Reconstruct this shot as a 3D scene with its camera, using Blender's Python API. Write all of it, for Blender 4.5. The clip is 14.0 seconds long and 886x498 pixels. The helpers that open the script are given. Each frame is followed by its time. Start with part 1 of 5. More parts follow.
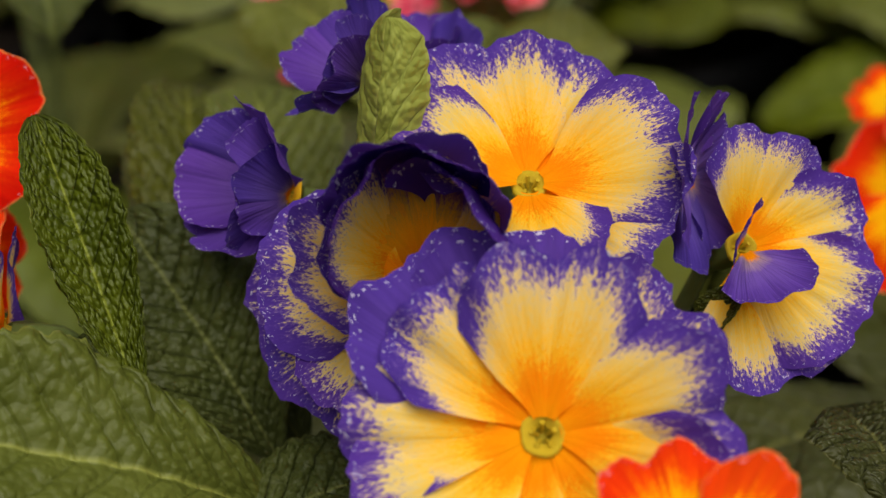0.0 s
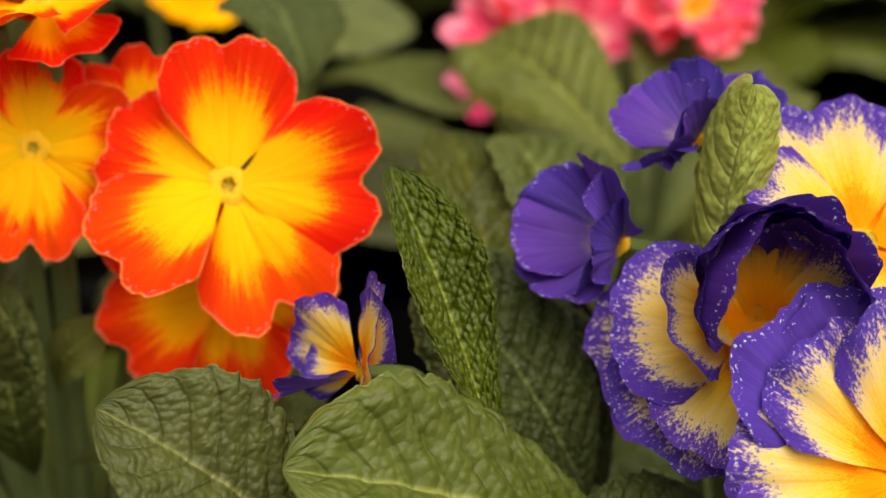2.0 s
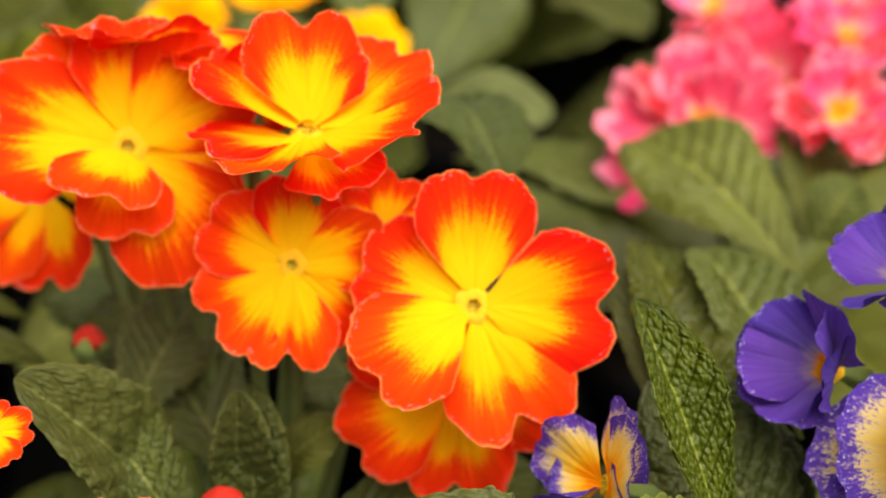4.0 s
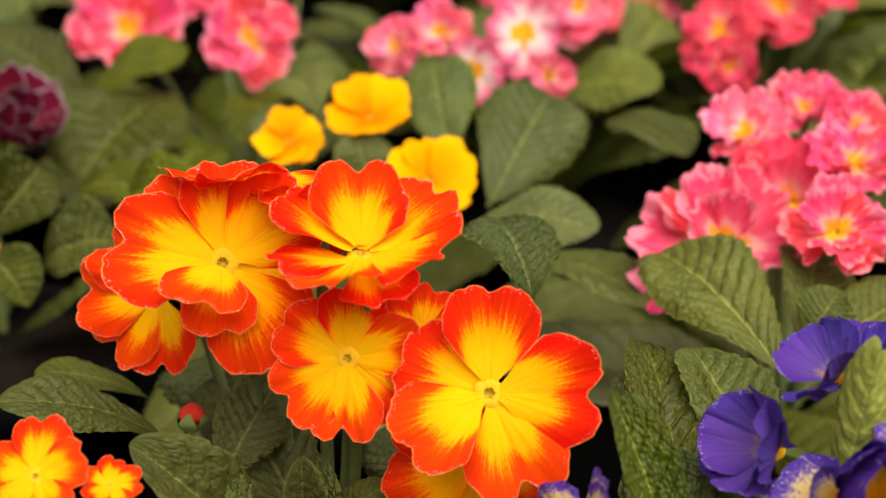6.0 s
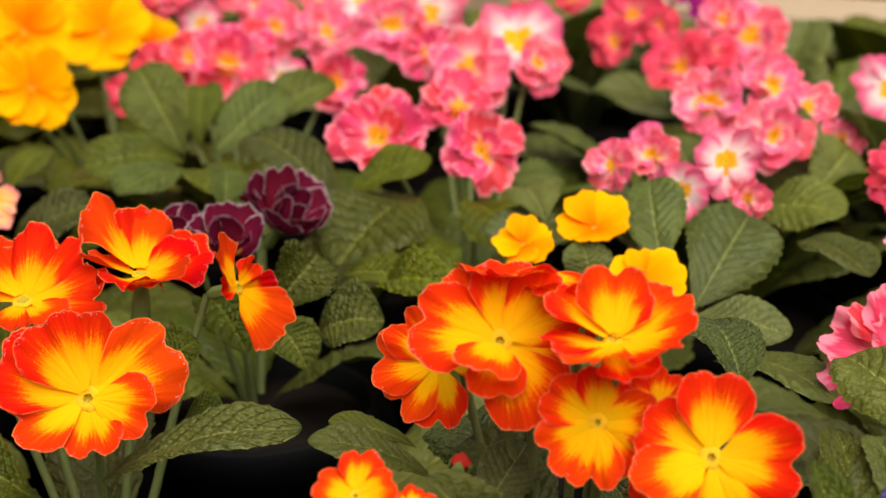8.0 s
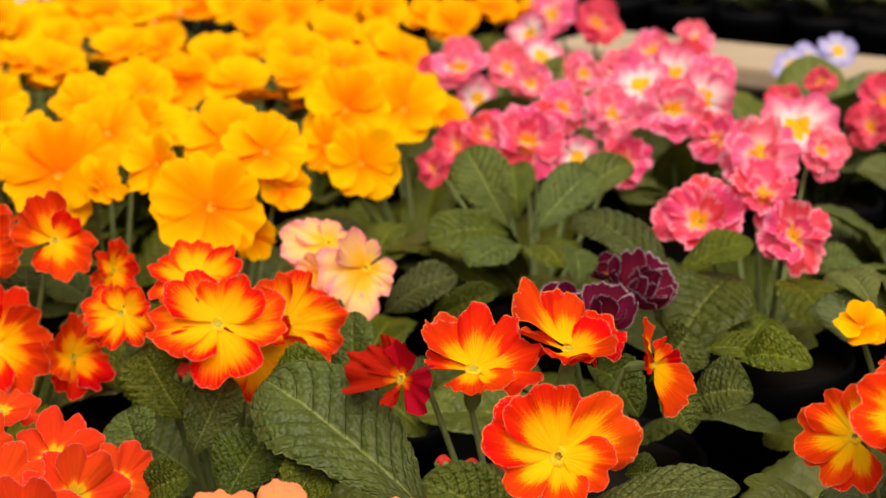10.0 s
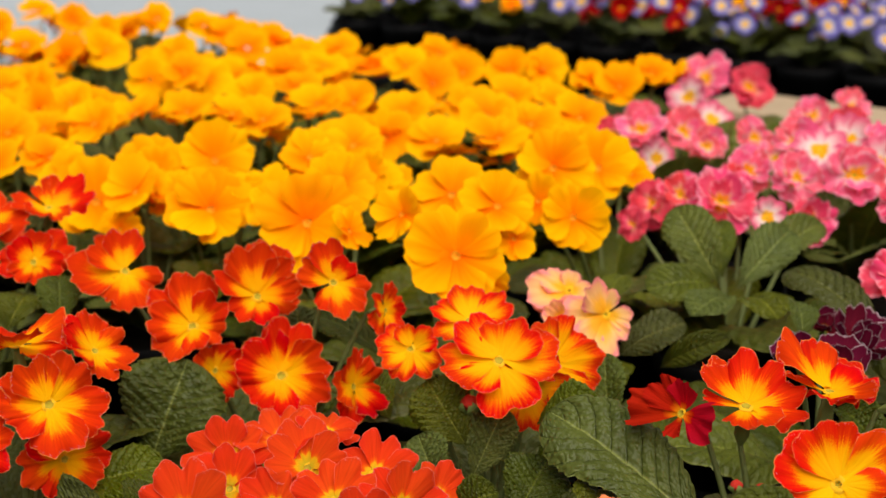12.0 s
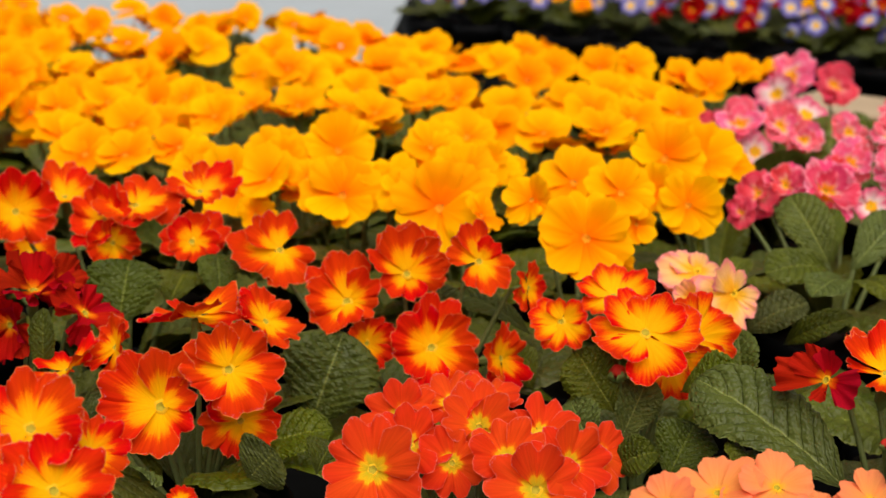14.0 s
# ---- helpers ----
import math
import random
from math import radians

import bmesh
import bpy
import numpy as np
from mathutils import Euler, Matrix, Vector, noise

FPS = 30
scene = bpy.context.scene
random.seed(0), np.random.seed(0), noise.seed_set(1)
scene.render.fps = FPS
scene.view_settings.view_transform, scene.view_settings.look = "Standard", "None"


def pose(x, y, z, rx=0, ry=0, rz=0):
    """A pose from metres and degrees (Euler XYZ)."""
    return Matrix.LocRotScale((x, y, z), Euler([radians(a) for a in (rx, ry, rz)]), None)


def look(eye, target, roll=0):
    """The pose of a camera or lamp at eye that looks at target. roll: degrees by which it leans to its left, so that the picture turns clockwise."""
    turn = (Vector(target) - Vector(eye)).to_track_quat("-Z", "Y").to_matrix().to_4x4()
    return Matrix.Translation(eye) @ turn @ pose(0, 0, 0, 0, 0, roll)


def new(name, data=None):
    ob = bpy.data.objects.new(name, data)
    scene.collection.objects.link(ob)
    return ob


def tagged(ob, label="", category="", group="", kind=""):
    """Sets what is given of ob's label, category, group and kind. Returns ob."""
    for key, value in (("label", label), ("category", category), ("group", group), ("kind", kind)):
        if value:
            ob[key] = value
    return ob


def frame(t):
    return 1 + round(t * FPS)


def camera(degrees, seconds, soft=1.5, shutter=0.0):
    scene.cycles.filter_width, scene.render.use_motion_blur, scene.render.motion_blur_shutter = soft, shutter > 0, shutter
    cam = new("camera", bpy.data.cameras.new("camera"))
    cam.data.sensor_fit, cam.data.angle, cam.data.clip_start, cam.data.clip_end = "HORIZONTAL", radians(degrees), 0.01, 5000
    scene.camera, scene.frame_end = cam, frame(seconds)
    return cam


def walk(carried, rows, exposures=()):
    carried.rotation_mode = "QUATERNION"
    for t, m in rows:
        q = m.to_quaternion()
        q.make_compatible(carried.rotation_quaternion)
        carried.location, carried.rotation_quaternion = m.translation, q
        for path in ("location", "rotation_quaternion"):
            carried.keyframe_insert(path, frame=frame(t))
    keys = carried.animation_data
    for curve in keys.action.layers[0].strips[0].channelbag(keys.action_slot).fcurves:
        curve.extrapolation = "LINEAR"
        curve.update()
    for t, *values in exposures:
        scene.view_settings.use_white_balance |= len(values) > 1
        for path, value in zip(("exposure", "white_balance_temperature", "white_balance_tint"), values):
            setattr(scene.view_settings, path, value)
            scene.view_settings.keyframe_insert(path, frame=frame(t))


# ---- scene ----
cam = camera(32.0, 14.0)
# seconds, eye, target, roll
PATH = [
    (0, (0.0000, 0.0000, 0.2459), (0.0686, 0.2610, 0.1149), -5.59),
    (0.5, (-0.0138, 0.0024, 0.2486), (0.0588, 0.2628, 0.1186), -4.88),
    (1, (-0.0273, 0.0052, 0.2511), (0.0487, 0.2648, 0.1214), -4.23),
    (1.5, (-0.0394, 0.0071, 0.2542), (0.0404, 0.2653, 0.1238), -3.79),
    (2, (-0.0518, 0.0090, 0.2581), (0.0314, 0.2665, 0.1286), -3.18),
    (2.5, (-0.0635, 0.0104, 0.2619), (0.0237, 0.2662, 0.1316), -2.47),
    (3, (-0.0760, 0.0146, 0.2698), (0.0142, 0.2686, 0.1382), -1.72),
    (3.5, (-0.0837, 0.0155, 0.2764), (0.0052, 0.2703, 0.1454), -1.39),
    (4, (-0.0878, 0.0117, 0.2835), (-0.0022, 0.2682, 0.1536), -1.34),
    (4.2, (-0.0879, 0.0082, 0.2856), (-0.0055, 0.2667, 0.1577), -1.53),
    (6.3, (-0.0849, -0.0569, 0.3162), (-0.0259, 0.2154, 0.2052), -2.80),
    (6.5, (-0.0869, -0.0653, 0.3188), (-0.0310, 0.2090, 0.2108), -2.62),
    (7, (-0.0941, -0.0862, 0.3257), (-0.0441, 0.1920, 0.2252), -1.50),
    (7.5, (-0.1080, -0.1010, 0.3319), (-0.0650, 0.1788, 0.2328), -1.57),
    (8, (-0.1219, -0.1130, 0.3394), (-0.0857, 0.1691, 0.2438), -1.48),
    (8.2, (-0.1269, -0.1175, 0.3431), (-0.0931, 0.1651, 0.2480), -1.47),
    (8.5, (-0.1364, -0.1247, 0.3498), (-0.1067, 0.1592, 0.2574), -1.38),
    (9, (-0.1631, -0.1374, 0.3614), (-0.1389, 0.1469, 0.2686), -1.14),
    (9.2, (-0.1761, -0.1453, 0.3660), (-0.1557, 0.1394, 0.2735), -1.74),
    (11.3, (-0.2923, -0.2264, 0.4045), (-0.2861, 0.0624, 0.3235), -0.13),
    (11.5, (-0.2997, -0.2331, 0.4061), (-0.2942, 0.0559, 0.3257), -0.28),
    (12, (-0.3169, -0.2493, 0.4083), (-0.3146, 0.0400, 0.3286), -0.42),
    (12.5, (-0.3337, -0.2657, 0.4113), (-0.3337, 0.0238, 0.3330), -0.29),
    (13, (-0.3497, -0.2803, 0.4110), (-0.3518, 0.0093, 0.3325), -0.22),
    (13.5, (-0.3628, -0.2904, 0.4114), (-0.3669, -0.0010, 0.3325), -0.26),
    (14, (-0.3721, -0.3008, 0.4106), (-0.3768, -0.0115, 0.3316), -0.39),
]
walk(cam, [(t, look(eye, target, roll)) for t, eye, target, roll in PATH], [(0, 0.28), (1.5, 0.60), (2.5, 1.0), (3, 1.08), (4, 1.14), (6.5, 0.82), (9, 0.72), (11.5, 0.45), (14, 0.38)])
# the lens is focused on one fixed point over the bench, so its focus draws out as the camera backs away
focus = new("focus_point")
focus.location = (-0.113, 0.470, 0.704)
cam.data.dof.use_dof = True
cam.data.dof.focus_object = focus
cam.data.dof.aperture_fstop = 14.0

# ---- light ----
world = bpy.data.worlds.new("overcast sky")
scene.world = world
world.use_nodes = True
wn = world.node_tree
sky = wn.nodes.new("ShaderNodeTexSky")
sky.sky_type = "NISHITA"
sky.sun_disc = False
sky.sun_elevation = radians(59)
sky.sun_rotation = radians(168)
grey = wn.nodes.new("ShaderNodeHueSaturation")
grey.inputs["Saturation"].default_value = 0.10
wn.links.new(sky.outputs[0], grey.inputs["Color"])
wn.links.new(grey.outputs[0], wn.nodes["Background"].inputs["Color"])
wn.nodes["Background"].inputs["Strength"].default_value = 0.050
sun = new("sun", bpy.data.lights.new("sun", "SUN"))
sun.data.energy = 3.4
sun.data.angle = radians(70)
sun.data.color = (1.0, 0.95, 0.84)
sun.matrix_world = look((0.30, -1.00, 2.3), (0, 0.3, 0))


# ---- materials ----
class Nodes:
    """Small helper that wires up a node material."""

    def __init__(self, name):
        self.mat = bpy.data.materials.new(name)
        self.mat.use_nodes = True
        self.tree = self.mat.node_tree
        self.tree.nodes.clear()

    def add(self, kind, **values):
        node = self.tree.nodes.new(kind)
        for key, value in values.items():
            if key == "op":
                node.operation = value
            elif key == "blend":
                node.blend_type = value
            elif key == "feature":
                node.feature = value
            elif key == "dims":
                node.noise_dimensions = value
        return node

    def put(self, socket, value):
        if isinstance(value, bpy.types.NodeSocket):
            self.tree.links.new(value, socket)
        else:
            socket.default_value = value

    def math(self, op, a, b=0.0, c=0.0, clamp=False):
        node = self.add("ShaderNodeMath", op=op)
        node.use_clamp = clamp
        for socket, value in zip(node.inputs, (a, b, c)):
            self.put(socket, value)
        return node.outputs[0]

    def uv(self):
        node = self.add("ShaderNodeUVMap")
        node.uv_map = "UVMap"
        parts = self.add("ShaderNodeSeparateXYZ")
        self.put(parts.inputs[0], node.outputs[0])
        return parts.outputs[0], parts.outputs[1]

    def chance(self):
        return self.add("ShaderNodeObjectInfo").outputs["Random"]

    def vec(self, x, y, z):
        node = self.add("ShaderNodeCombineXYZ")
        for socket, value in zip(node.inputs, (x, y, z)):
            self.put(socket, value)
        return node.outputs[0]

    def noise(self, vector, scale=1.0, detail=3.0, rough=0.55):
        node = self.add("ShaderNodeTexNoise")
        if vector is not None:
            self.put(node.inputs["Vector"], vector)
        node.inputs["Scale"].default_value = scale
        node.inputs["Detail"].default_value = detail
        node.inputs["Roughness"].default_value = rough
        return node.outputs["Fac"]

    def place(self):
        return self.add("ShaderNodeTexCoord").outputs["Object"]

    def ramp(self, fac, stops):
        node = self.add("ShaderNodeValToRGB")
        self.put(node.inputs[0], fac)
        line = node.color_ramp.elements
        line[0].position, line[0].color = stops[0][0], (*stops[0][1], 1)
        line[1].position, line[1].color = stops[-1][0], (*stops[-1][1], 1)
        for at, colour in stops[1:-1]:
            one = line.new(at)
            one.color = (*colour, 1)
        return node.outputs[0]

    def mix(self, fac, a, b, blend="MIX"):
        node = self.add("ShaderNodeMixRGB", blend=blend)
        for socket, value in zip(node.inputs, (fac, a, b)):
            self.put(socket, (*value, 1) if isinstance(value, tuple) and len(value) == 3 else value)
        return node.outputs[0]

    def hsv(self, colour, hue=0.5, sat=1.0, val=1.0):
        node = self.add("ShaderNodeHueSaturation")
        for key, value in (("Hue", hue), ("Saturation", sat), ("Value", val), ("Color", colour)):
            self.put(node.inputs[key], (*value, 1) if isinstance(value, tuple) else value)
        return node.outputs[0]

    def bump(self, height, strength, distance):
        node = self.add("ShaderNodeBump")
        self.put(node.inputs["Height"], height)
        node.inputs["Strength"].default_value = strength
        node.inputs["Distance"].default_value = distance
        return node.outputs[0]

    def finish(self, colour, rough=0.6, thin=0.0, normal=None, specular=0.3, metal=0.0, sheen=0.0):
        shader = self.add("ShaderNodeBsdfPrincipled")
        self.put(shader.inputs["Base Color"], (*colour, 1) if isinstance(colour, tuple) else colour)
        self.put(shader.inputs["Roughness"], rough)
        shader.inputs["Specular IOR Level"].default_value = specular
        shader.inputs["Metallic"].default_value = metal
        shader.inputs["Sheen Weight"].default_value = sheen
        if normal is not None:
            self.put(shader.inputs["Normal"], normal)
        last = shader.outputs[0]
        if thin:
            glow = self.add("ShaderNodeBsdfTranslucent")
            self.put(glow.inputs["Color"], (*colour, 1) if isinstance(colour, tuple) else colour)
            both = self.add("ShaderNodeMixShader")
            both.inputs[0].default_value = thin
            self.put(both.inputs[1], last)
            self.put(both.inputs[2], glow.outputs[0])
            last = both.outputs[0]
        end = self.add("ShaderNodeOutputMaterial")
        self.put(end.inputs["Surface"], last)
        return self.mat


def petal_material(name, stops, streak=0.16, cloud=0.08, side=0.30, fine=15.0, speck=0.0, frost=0.0, hue=0.005, thin=0.32, veins=0.25, edge=None):
    """A petal: colours run from the eye (0) to the rim (1), broken up into fine rays."""
    n = Nodes(name)
    u, v = n.uv()
    dice = n.chance()
    seed = n.math("MULTIPLY", dice, 37.0)
    s = n.math("ABSOLUTE", n.math("MULTIPLY_ADD", u, 2.0, -1.0))
    rays = n.noise(n.vec(n.math("MULTIPLY", u, fine), n.math("MULTIPLY", v, 1.5), seed), 1.0, 5.0, 0.65)
    soft = n.noise(n.vec(n.math("MULTIPLY", u, 3.0), n.math("MULTIPLY", v, 1.6), seed), 1.0, 2.0)
    rim = n.math("MULTIPLY", n.math("POWER", s, 3.0), n.math("MULTIPLY", side, n.math("SMOOTH_MIN", v, 0.8, 0.2)))
    reach = n.math("ADD", v, rim)
    inner = n.math("MULTIPLY", n.math("SUBTRACT", rays, 0.5), n.math("MULTIPLY", v, 2.0 * streak))
    reach = n.math("ADD", reach, inner)
    reach = n.math("ADD", reach, n.math("MULTIPLY", n.math("SUBTRACT", soft, 0.5), 2.0 * cloud))
    if speck:
        dots = n.noise(n.vec(n.math("MULTIPLY", u, 120.0), n.math("MULTIPLY", v, 30.0), seed), 1.0, 3.0, 0.65)
        dots = n.math("MULTIPLY", n.math("SUBTRACT", dots, 0.5), 2.0 * speck)
        reach = n.math("ADD", reach, dots)
    colour = n.ramp(reach, stops)
    line = n.noise(n.vec(n.math("MULTIPLY", u, 34.0), n.math("MULTIPLY", v, 1.2), seed), 1.0, 2.0)
    colour = n.hsv(colour, n.math("MULTIPLY_ADD", dice, 2.0 * hue, 0.5 - hue), 1.0, n.math("MULTIPLY_ADD", line, veins, 1.0 - 0.5 * veins))
    if edge:
        line_in = n.math("GREATER_THAN", n.math("ADD", n.math("MAXIMUM", v, n.math("MULTIPLY", s, n.math("GREATER_THAN", v, 0.45))), n.math("MULTIPLY", n.math("SUBTRACT", rays, 0.5), 0.05)), 0.986)
        colour = n.mix(n.math("MULTIPLY", line_in, 0.65), colour, edge)
    if frost:
        dust = n.noise(n.vec(n.math("MULTIPLY", u, 55.0), n.math("MULTIPLY", v, 40.0), seed), 1.0, 2.0, 0.7)
        dust = n.math("MULTIPLY", n.math("GREATER_THAN", dust, 0.64), n.math("GREATER_THAN", n.math("ADD", v, n.math("MULTIPLY", s, 0.02)), 0.945))
        colour = n.mix(n.math("MULTIPLY", dust, frost), colour, (0.75, 0.70, 0.85))
    relief = n.math("ADD", n.math("MULTIPLY", line, 1.2 * veins), n.math("MULTIPLY", soft, 1.2))
    return n.finish(colour, 0.7, thin, n.bump(relief, 0.6, 0.0008), 0.02, 0.0, 0.0)


PETALS = {
    "orange": petal_material("orange petal", [(0.0, (1.0, 0.55, 0.006)), (0.36, (1.0, 0.50, 0.003)), (0.56, (1.0, 0.41, 0.002)), (0.64, (0.97, 0.21, 0.002)), (0.73, (0.84, 0.062, 0.002)), (0.84, (0.79, 0.040, 0.003)), (1.0, (0.76, 0.030, 0.003))], 0.46, 0.08, 0.40, 40.0, 0.18, 0.40, 0.005, 0.32, 0.30, (0.92, 0.30, 0.08)),
    "flame": petal_material("flame petal", [(0.0, (1.0, 0.50, 0.005)), (0.24, (1.0, 0.44, 0.002)), (0.44, (1.0, 0.31, 0.002)), (0.54, (0.93, 0.12, 0.002)), (0.63, (0.74, 0.034, 0.002)), (1.0, (0.62, 0.016, 0.003))], 0.44, 0.12, 0.20, 36.0, 0.14, 0.40, 0.006, 0.30, 0.45, (0.92, 0.32, 0.07)),
    "amber": petal_material("amber petal", [(0.0, (1.0, 0.52, 0.005)), (0.40, (1.0, 0.46, 0.003)), (0.62, (1.0, 0.36, 0.002)), (0.74, (0.95, 0.17, 0.002)), (0.86, (0.78, 0.038, 0.003)), (1.0, (0.68, 0.020, 0.003))], 0.40, 0.10, 0.26, 40.0, 0.14, 0.35, 0.005, 0.32, 0.35, (0.90, 0.24, 0.05)),
    "red": petal_material("red petal", [(0.0, (0.85, 0.30, 0.006)), (0.16, (0.75, 0.10, 0.003)), (0.30, (0.46, 0.008, 0.003)), (1.0, (0.38, 0.005, 0.004))], 0.2, 0.10, 0.3, 18.0, 0.0, 0.0, 0.006, 0.25, 0.5),
    "violet": petal_material("violet petal", [(0.0, (0.95, 0.34, 0.003)), (0.22, (0.95, 0.26, 0.002)), (0.38, (0.95, 0.50, 0.015)), (0.64, (0.84, 0.56, 0.12)), (0.80, (0.72, 0.55, 0.27)), (0.84, (0.27, 0.17, 0.38)), (0.90, (0.104, 0.048, 0.32)), (1.0, (0.080, 0.033, 0.28))], 0.28, 0.07, 0.28, 34.0, 0.36, 0.7),
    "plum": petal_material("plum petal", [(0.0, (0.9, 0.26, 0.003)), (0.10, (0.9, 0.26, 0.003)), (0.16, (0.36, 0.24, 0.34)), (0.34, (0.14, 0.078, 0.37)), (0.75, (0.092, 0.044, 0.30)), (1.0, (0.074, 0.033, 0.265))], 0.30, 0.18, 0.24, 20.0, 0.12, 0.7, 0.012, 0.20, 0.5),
    # yellow: the deeper orange towards the eye paints in shade inside the cup
    "yellow": petal_material("yellow petal", [(0.0, (1.0, 0.19, 0.0)), (0.22, (1.0, 0.25, 0.0)), (0.55, (1.0, 0.35, 0.0)), (1.0, (1.0, 0.45, 0.001))], 0.06, 0.12, 0.15, 9.0, 0.0, 0.0, 0.010, 0.26, 0.14),
    "pink": petal_material("pink petal", [(0.0, (0.95, 0.40, 0.01)), (0.24, (0.95, 0.42, 0.015)), (0.33, (0.90, 0.55, 0.45)), (0.46, (0.90, 0.36, 0.44)), (0.62, (0.92, 0.18, 0.29)), (0.94, (0.90, 0.095, 0.19)), (1.0, (0.92, 0.34, 0.42))], 0.50, 0.30, 0.3, 15.0, 0.0, 0.0, 0.014),
    "magenta": petal_material("magenta petal", [(0.0, (0.80, 0.35, 0.02)), (0.16, (0.50, 0.04, 0.16)), (0.30, (0.30, 0.012, 0.14)), (1.0, (0.24, 0.008, 0.12))], 0.2, 0.15, 0.3, 12.0),
    "lilac": petal_material("lilac petal", [(0.0, (0.95, 0.5, 0.01)), (0.22, (0.95, 0.5, 0.03)), (0.32, (0.62, 0.56, 0.68)), (0.7, (0.48, 0.42, 0.66)), (1.0, (0.36, 0.30, 0.58))], 0.3, 0.2, 0.2, 10.0),
    "rose": petal_material("rose petal", [(0.0, (0.95, 0.40, 0.01)), (0.20, (0.95, 0.38, 0.03)), (0.30, (0.92, 0.42, 0.38)), (0.46, (0.87, 0.12, 0.20)), (0.85, (0.80, 0.048, 0.115)), (1.0, (0.90, 0.26, 0.34))], 0.55, 0.30, 0.3, 15.0, 0.0, 0.0, 0.014),
    "pale": petal_material("pale pink petal", [(0.0, (0.95, 0.42, 0.01)), (0.24, (0.95, 0.45, 0.02)), (0.32, (0.88, 0.72, 0.68)), (0.62, (0.87, 0.45, 0.50)), (0.85, (0.80, 0.17, 0.28)), (1.0, (0.74, 0.10, 0.22))], 0.20, 0.20, 0.3, 11.0),
    "crimson": petal_material("crimson petal", [(0.0, (0.95, 0.35, 0.01)), (0.20, (0.9, 0.30, 0.02)), (0.28, (0.78, 0.30, 0.24)), (0.5, (0.80, 0.11, 0.16)), (0.93, (0.72, 0.036, 0.08)), (1.0, (0.76, 0.12, 0.16))], 0.20, 0.20, 0.3, 11.0),
    "coral": petal_material("coral petal", [(0.0, (0.60, 0.45, 0.02)), (0.20, (0.90, 0.45, 0.01)), (0.26, (0.86, 0.14, 0.007)), (0.36, (0.78, 0.062, 0.008)), (0.85, (0.70, 0.044, 0.008)), (1.0, (0.66, 0.040, 0.010))], 0.22, 0.07, 0.12, 18.0, 0.0, 0.25, 0.003, 0.30, 0.4, (0.82, 0.20, 0.12)),
    "salmon": petal_material("salmon petal", [(0.0, (0.95, 0.45, 0.02)), (0.22, (0.95, 0.33, 0.08)), (1.0, (0.93, 0.26, 0.11))], 0.12, 0.08, 0.2),
    "burgundy": petal_material("burgundy petal", [(0.0, (0.7, 0.30, 0.02)), (0.20, (0.5, 0.15, 0.02)), (0.28, (0.15, 0.008, 0.022)), (0.6, (0.17, 0.010, 0.034)), (0.965, (0.11, 0.006, 0.024)), (0.985, (0.38, 0.24, 0.28)), (1.0, (0.48, 0.36, 0.40))], 0.04, 0.012, 0.05, 16.0, 0.0, 0.0, 0.010, 0.25, 0.5),
    "peach": petal_material("peach petal", [(0.0, (0.95, 0.42, 0.01)), (0.34, (0.98, 0.50, 0.04)), (0.64, (0.97, 0.56, 0.20)), (0.88, (0.95, 0.47, 0.22)), (1.0, (0.92, 0.30, 0.28))], 0.14, 0.12, 0.3, 8.0),
    "blue": petal_material("blue petal", [(0.0, (0.95, 0.5, 0.01)), (0.26, (0.95, 0.5, 0.02)), (0.33, (0.66, 0.64, 0.72)), (0.48, (0.48, 0.46, 0.68)), (0.64, (0.21, 0.18, 0.48)), (1.0, (0.13, 0.10, 0.38))], 0.20, 0.25, 0.2, 9.0),
}
PETALS["hood"] = PETALS["slim"] = PETALS["violet"]
# violet petal with the shade inside the hood painted in as brown and dark violet
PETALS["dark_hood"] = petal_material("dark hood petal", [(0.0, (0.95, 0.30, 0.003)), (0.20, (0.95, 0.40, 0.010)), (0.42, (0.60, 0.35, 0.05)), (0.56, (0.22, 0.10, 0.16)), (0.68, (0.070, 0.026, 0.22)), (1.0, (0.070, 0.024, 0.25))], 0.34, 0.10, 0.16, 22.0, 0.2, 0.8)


def plain(name, colour, rough, scale=90.0, spread=0.35, grain=0.3, thin=0.0, specular=0.3):
    """A plain surface with mottling at two sizes."""
    n = Nodes(name)
    where = n.place()
    big, small = n.noise(where, scale), n.noise(where, scale * 7.0, 4.0)
    value = n.math("ADD", n.math("MULTIPLY_ADD", big, 2 * spread, 1 - spread), n.math("MULTIPLY_ADD", small, grain, -0.5 * grain))
    return n.finish(n.hsv(colour, 0.5, 1.0, value), rough, thin, n.bump(small, 0.4, 0.001), specular)


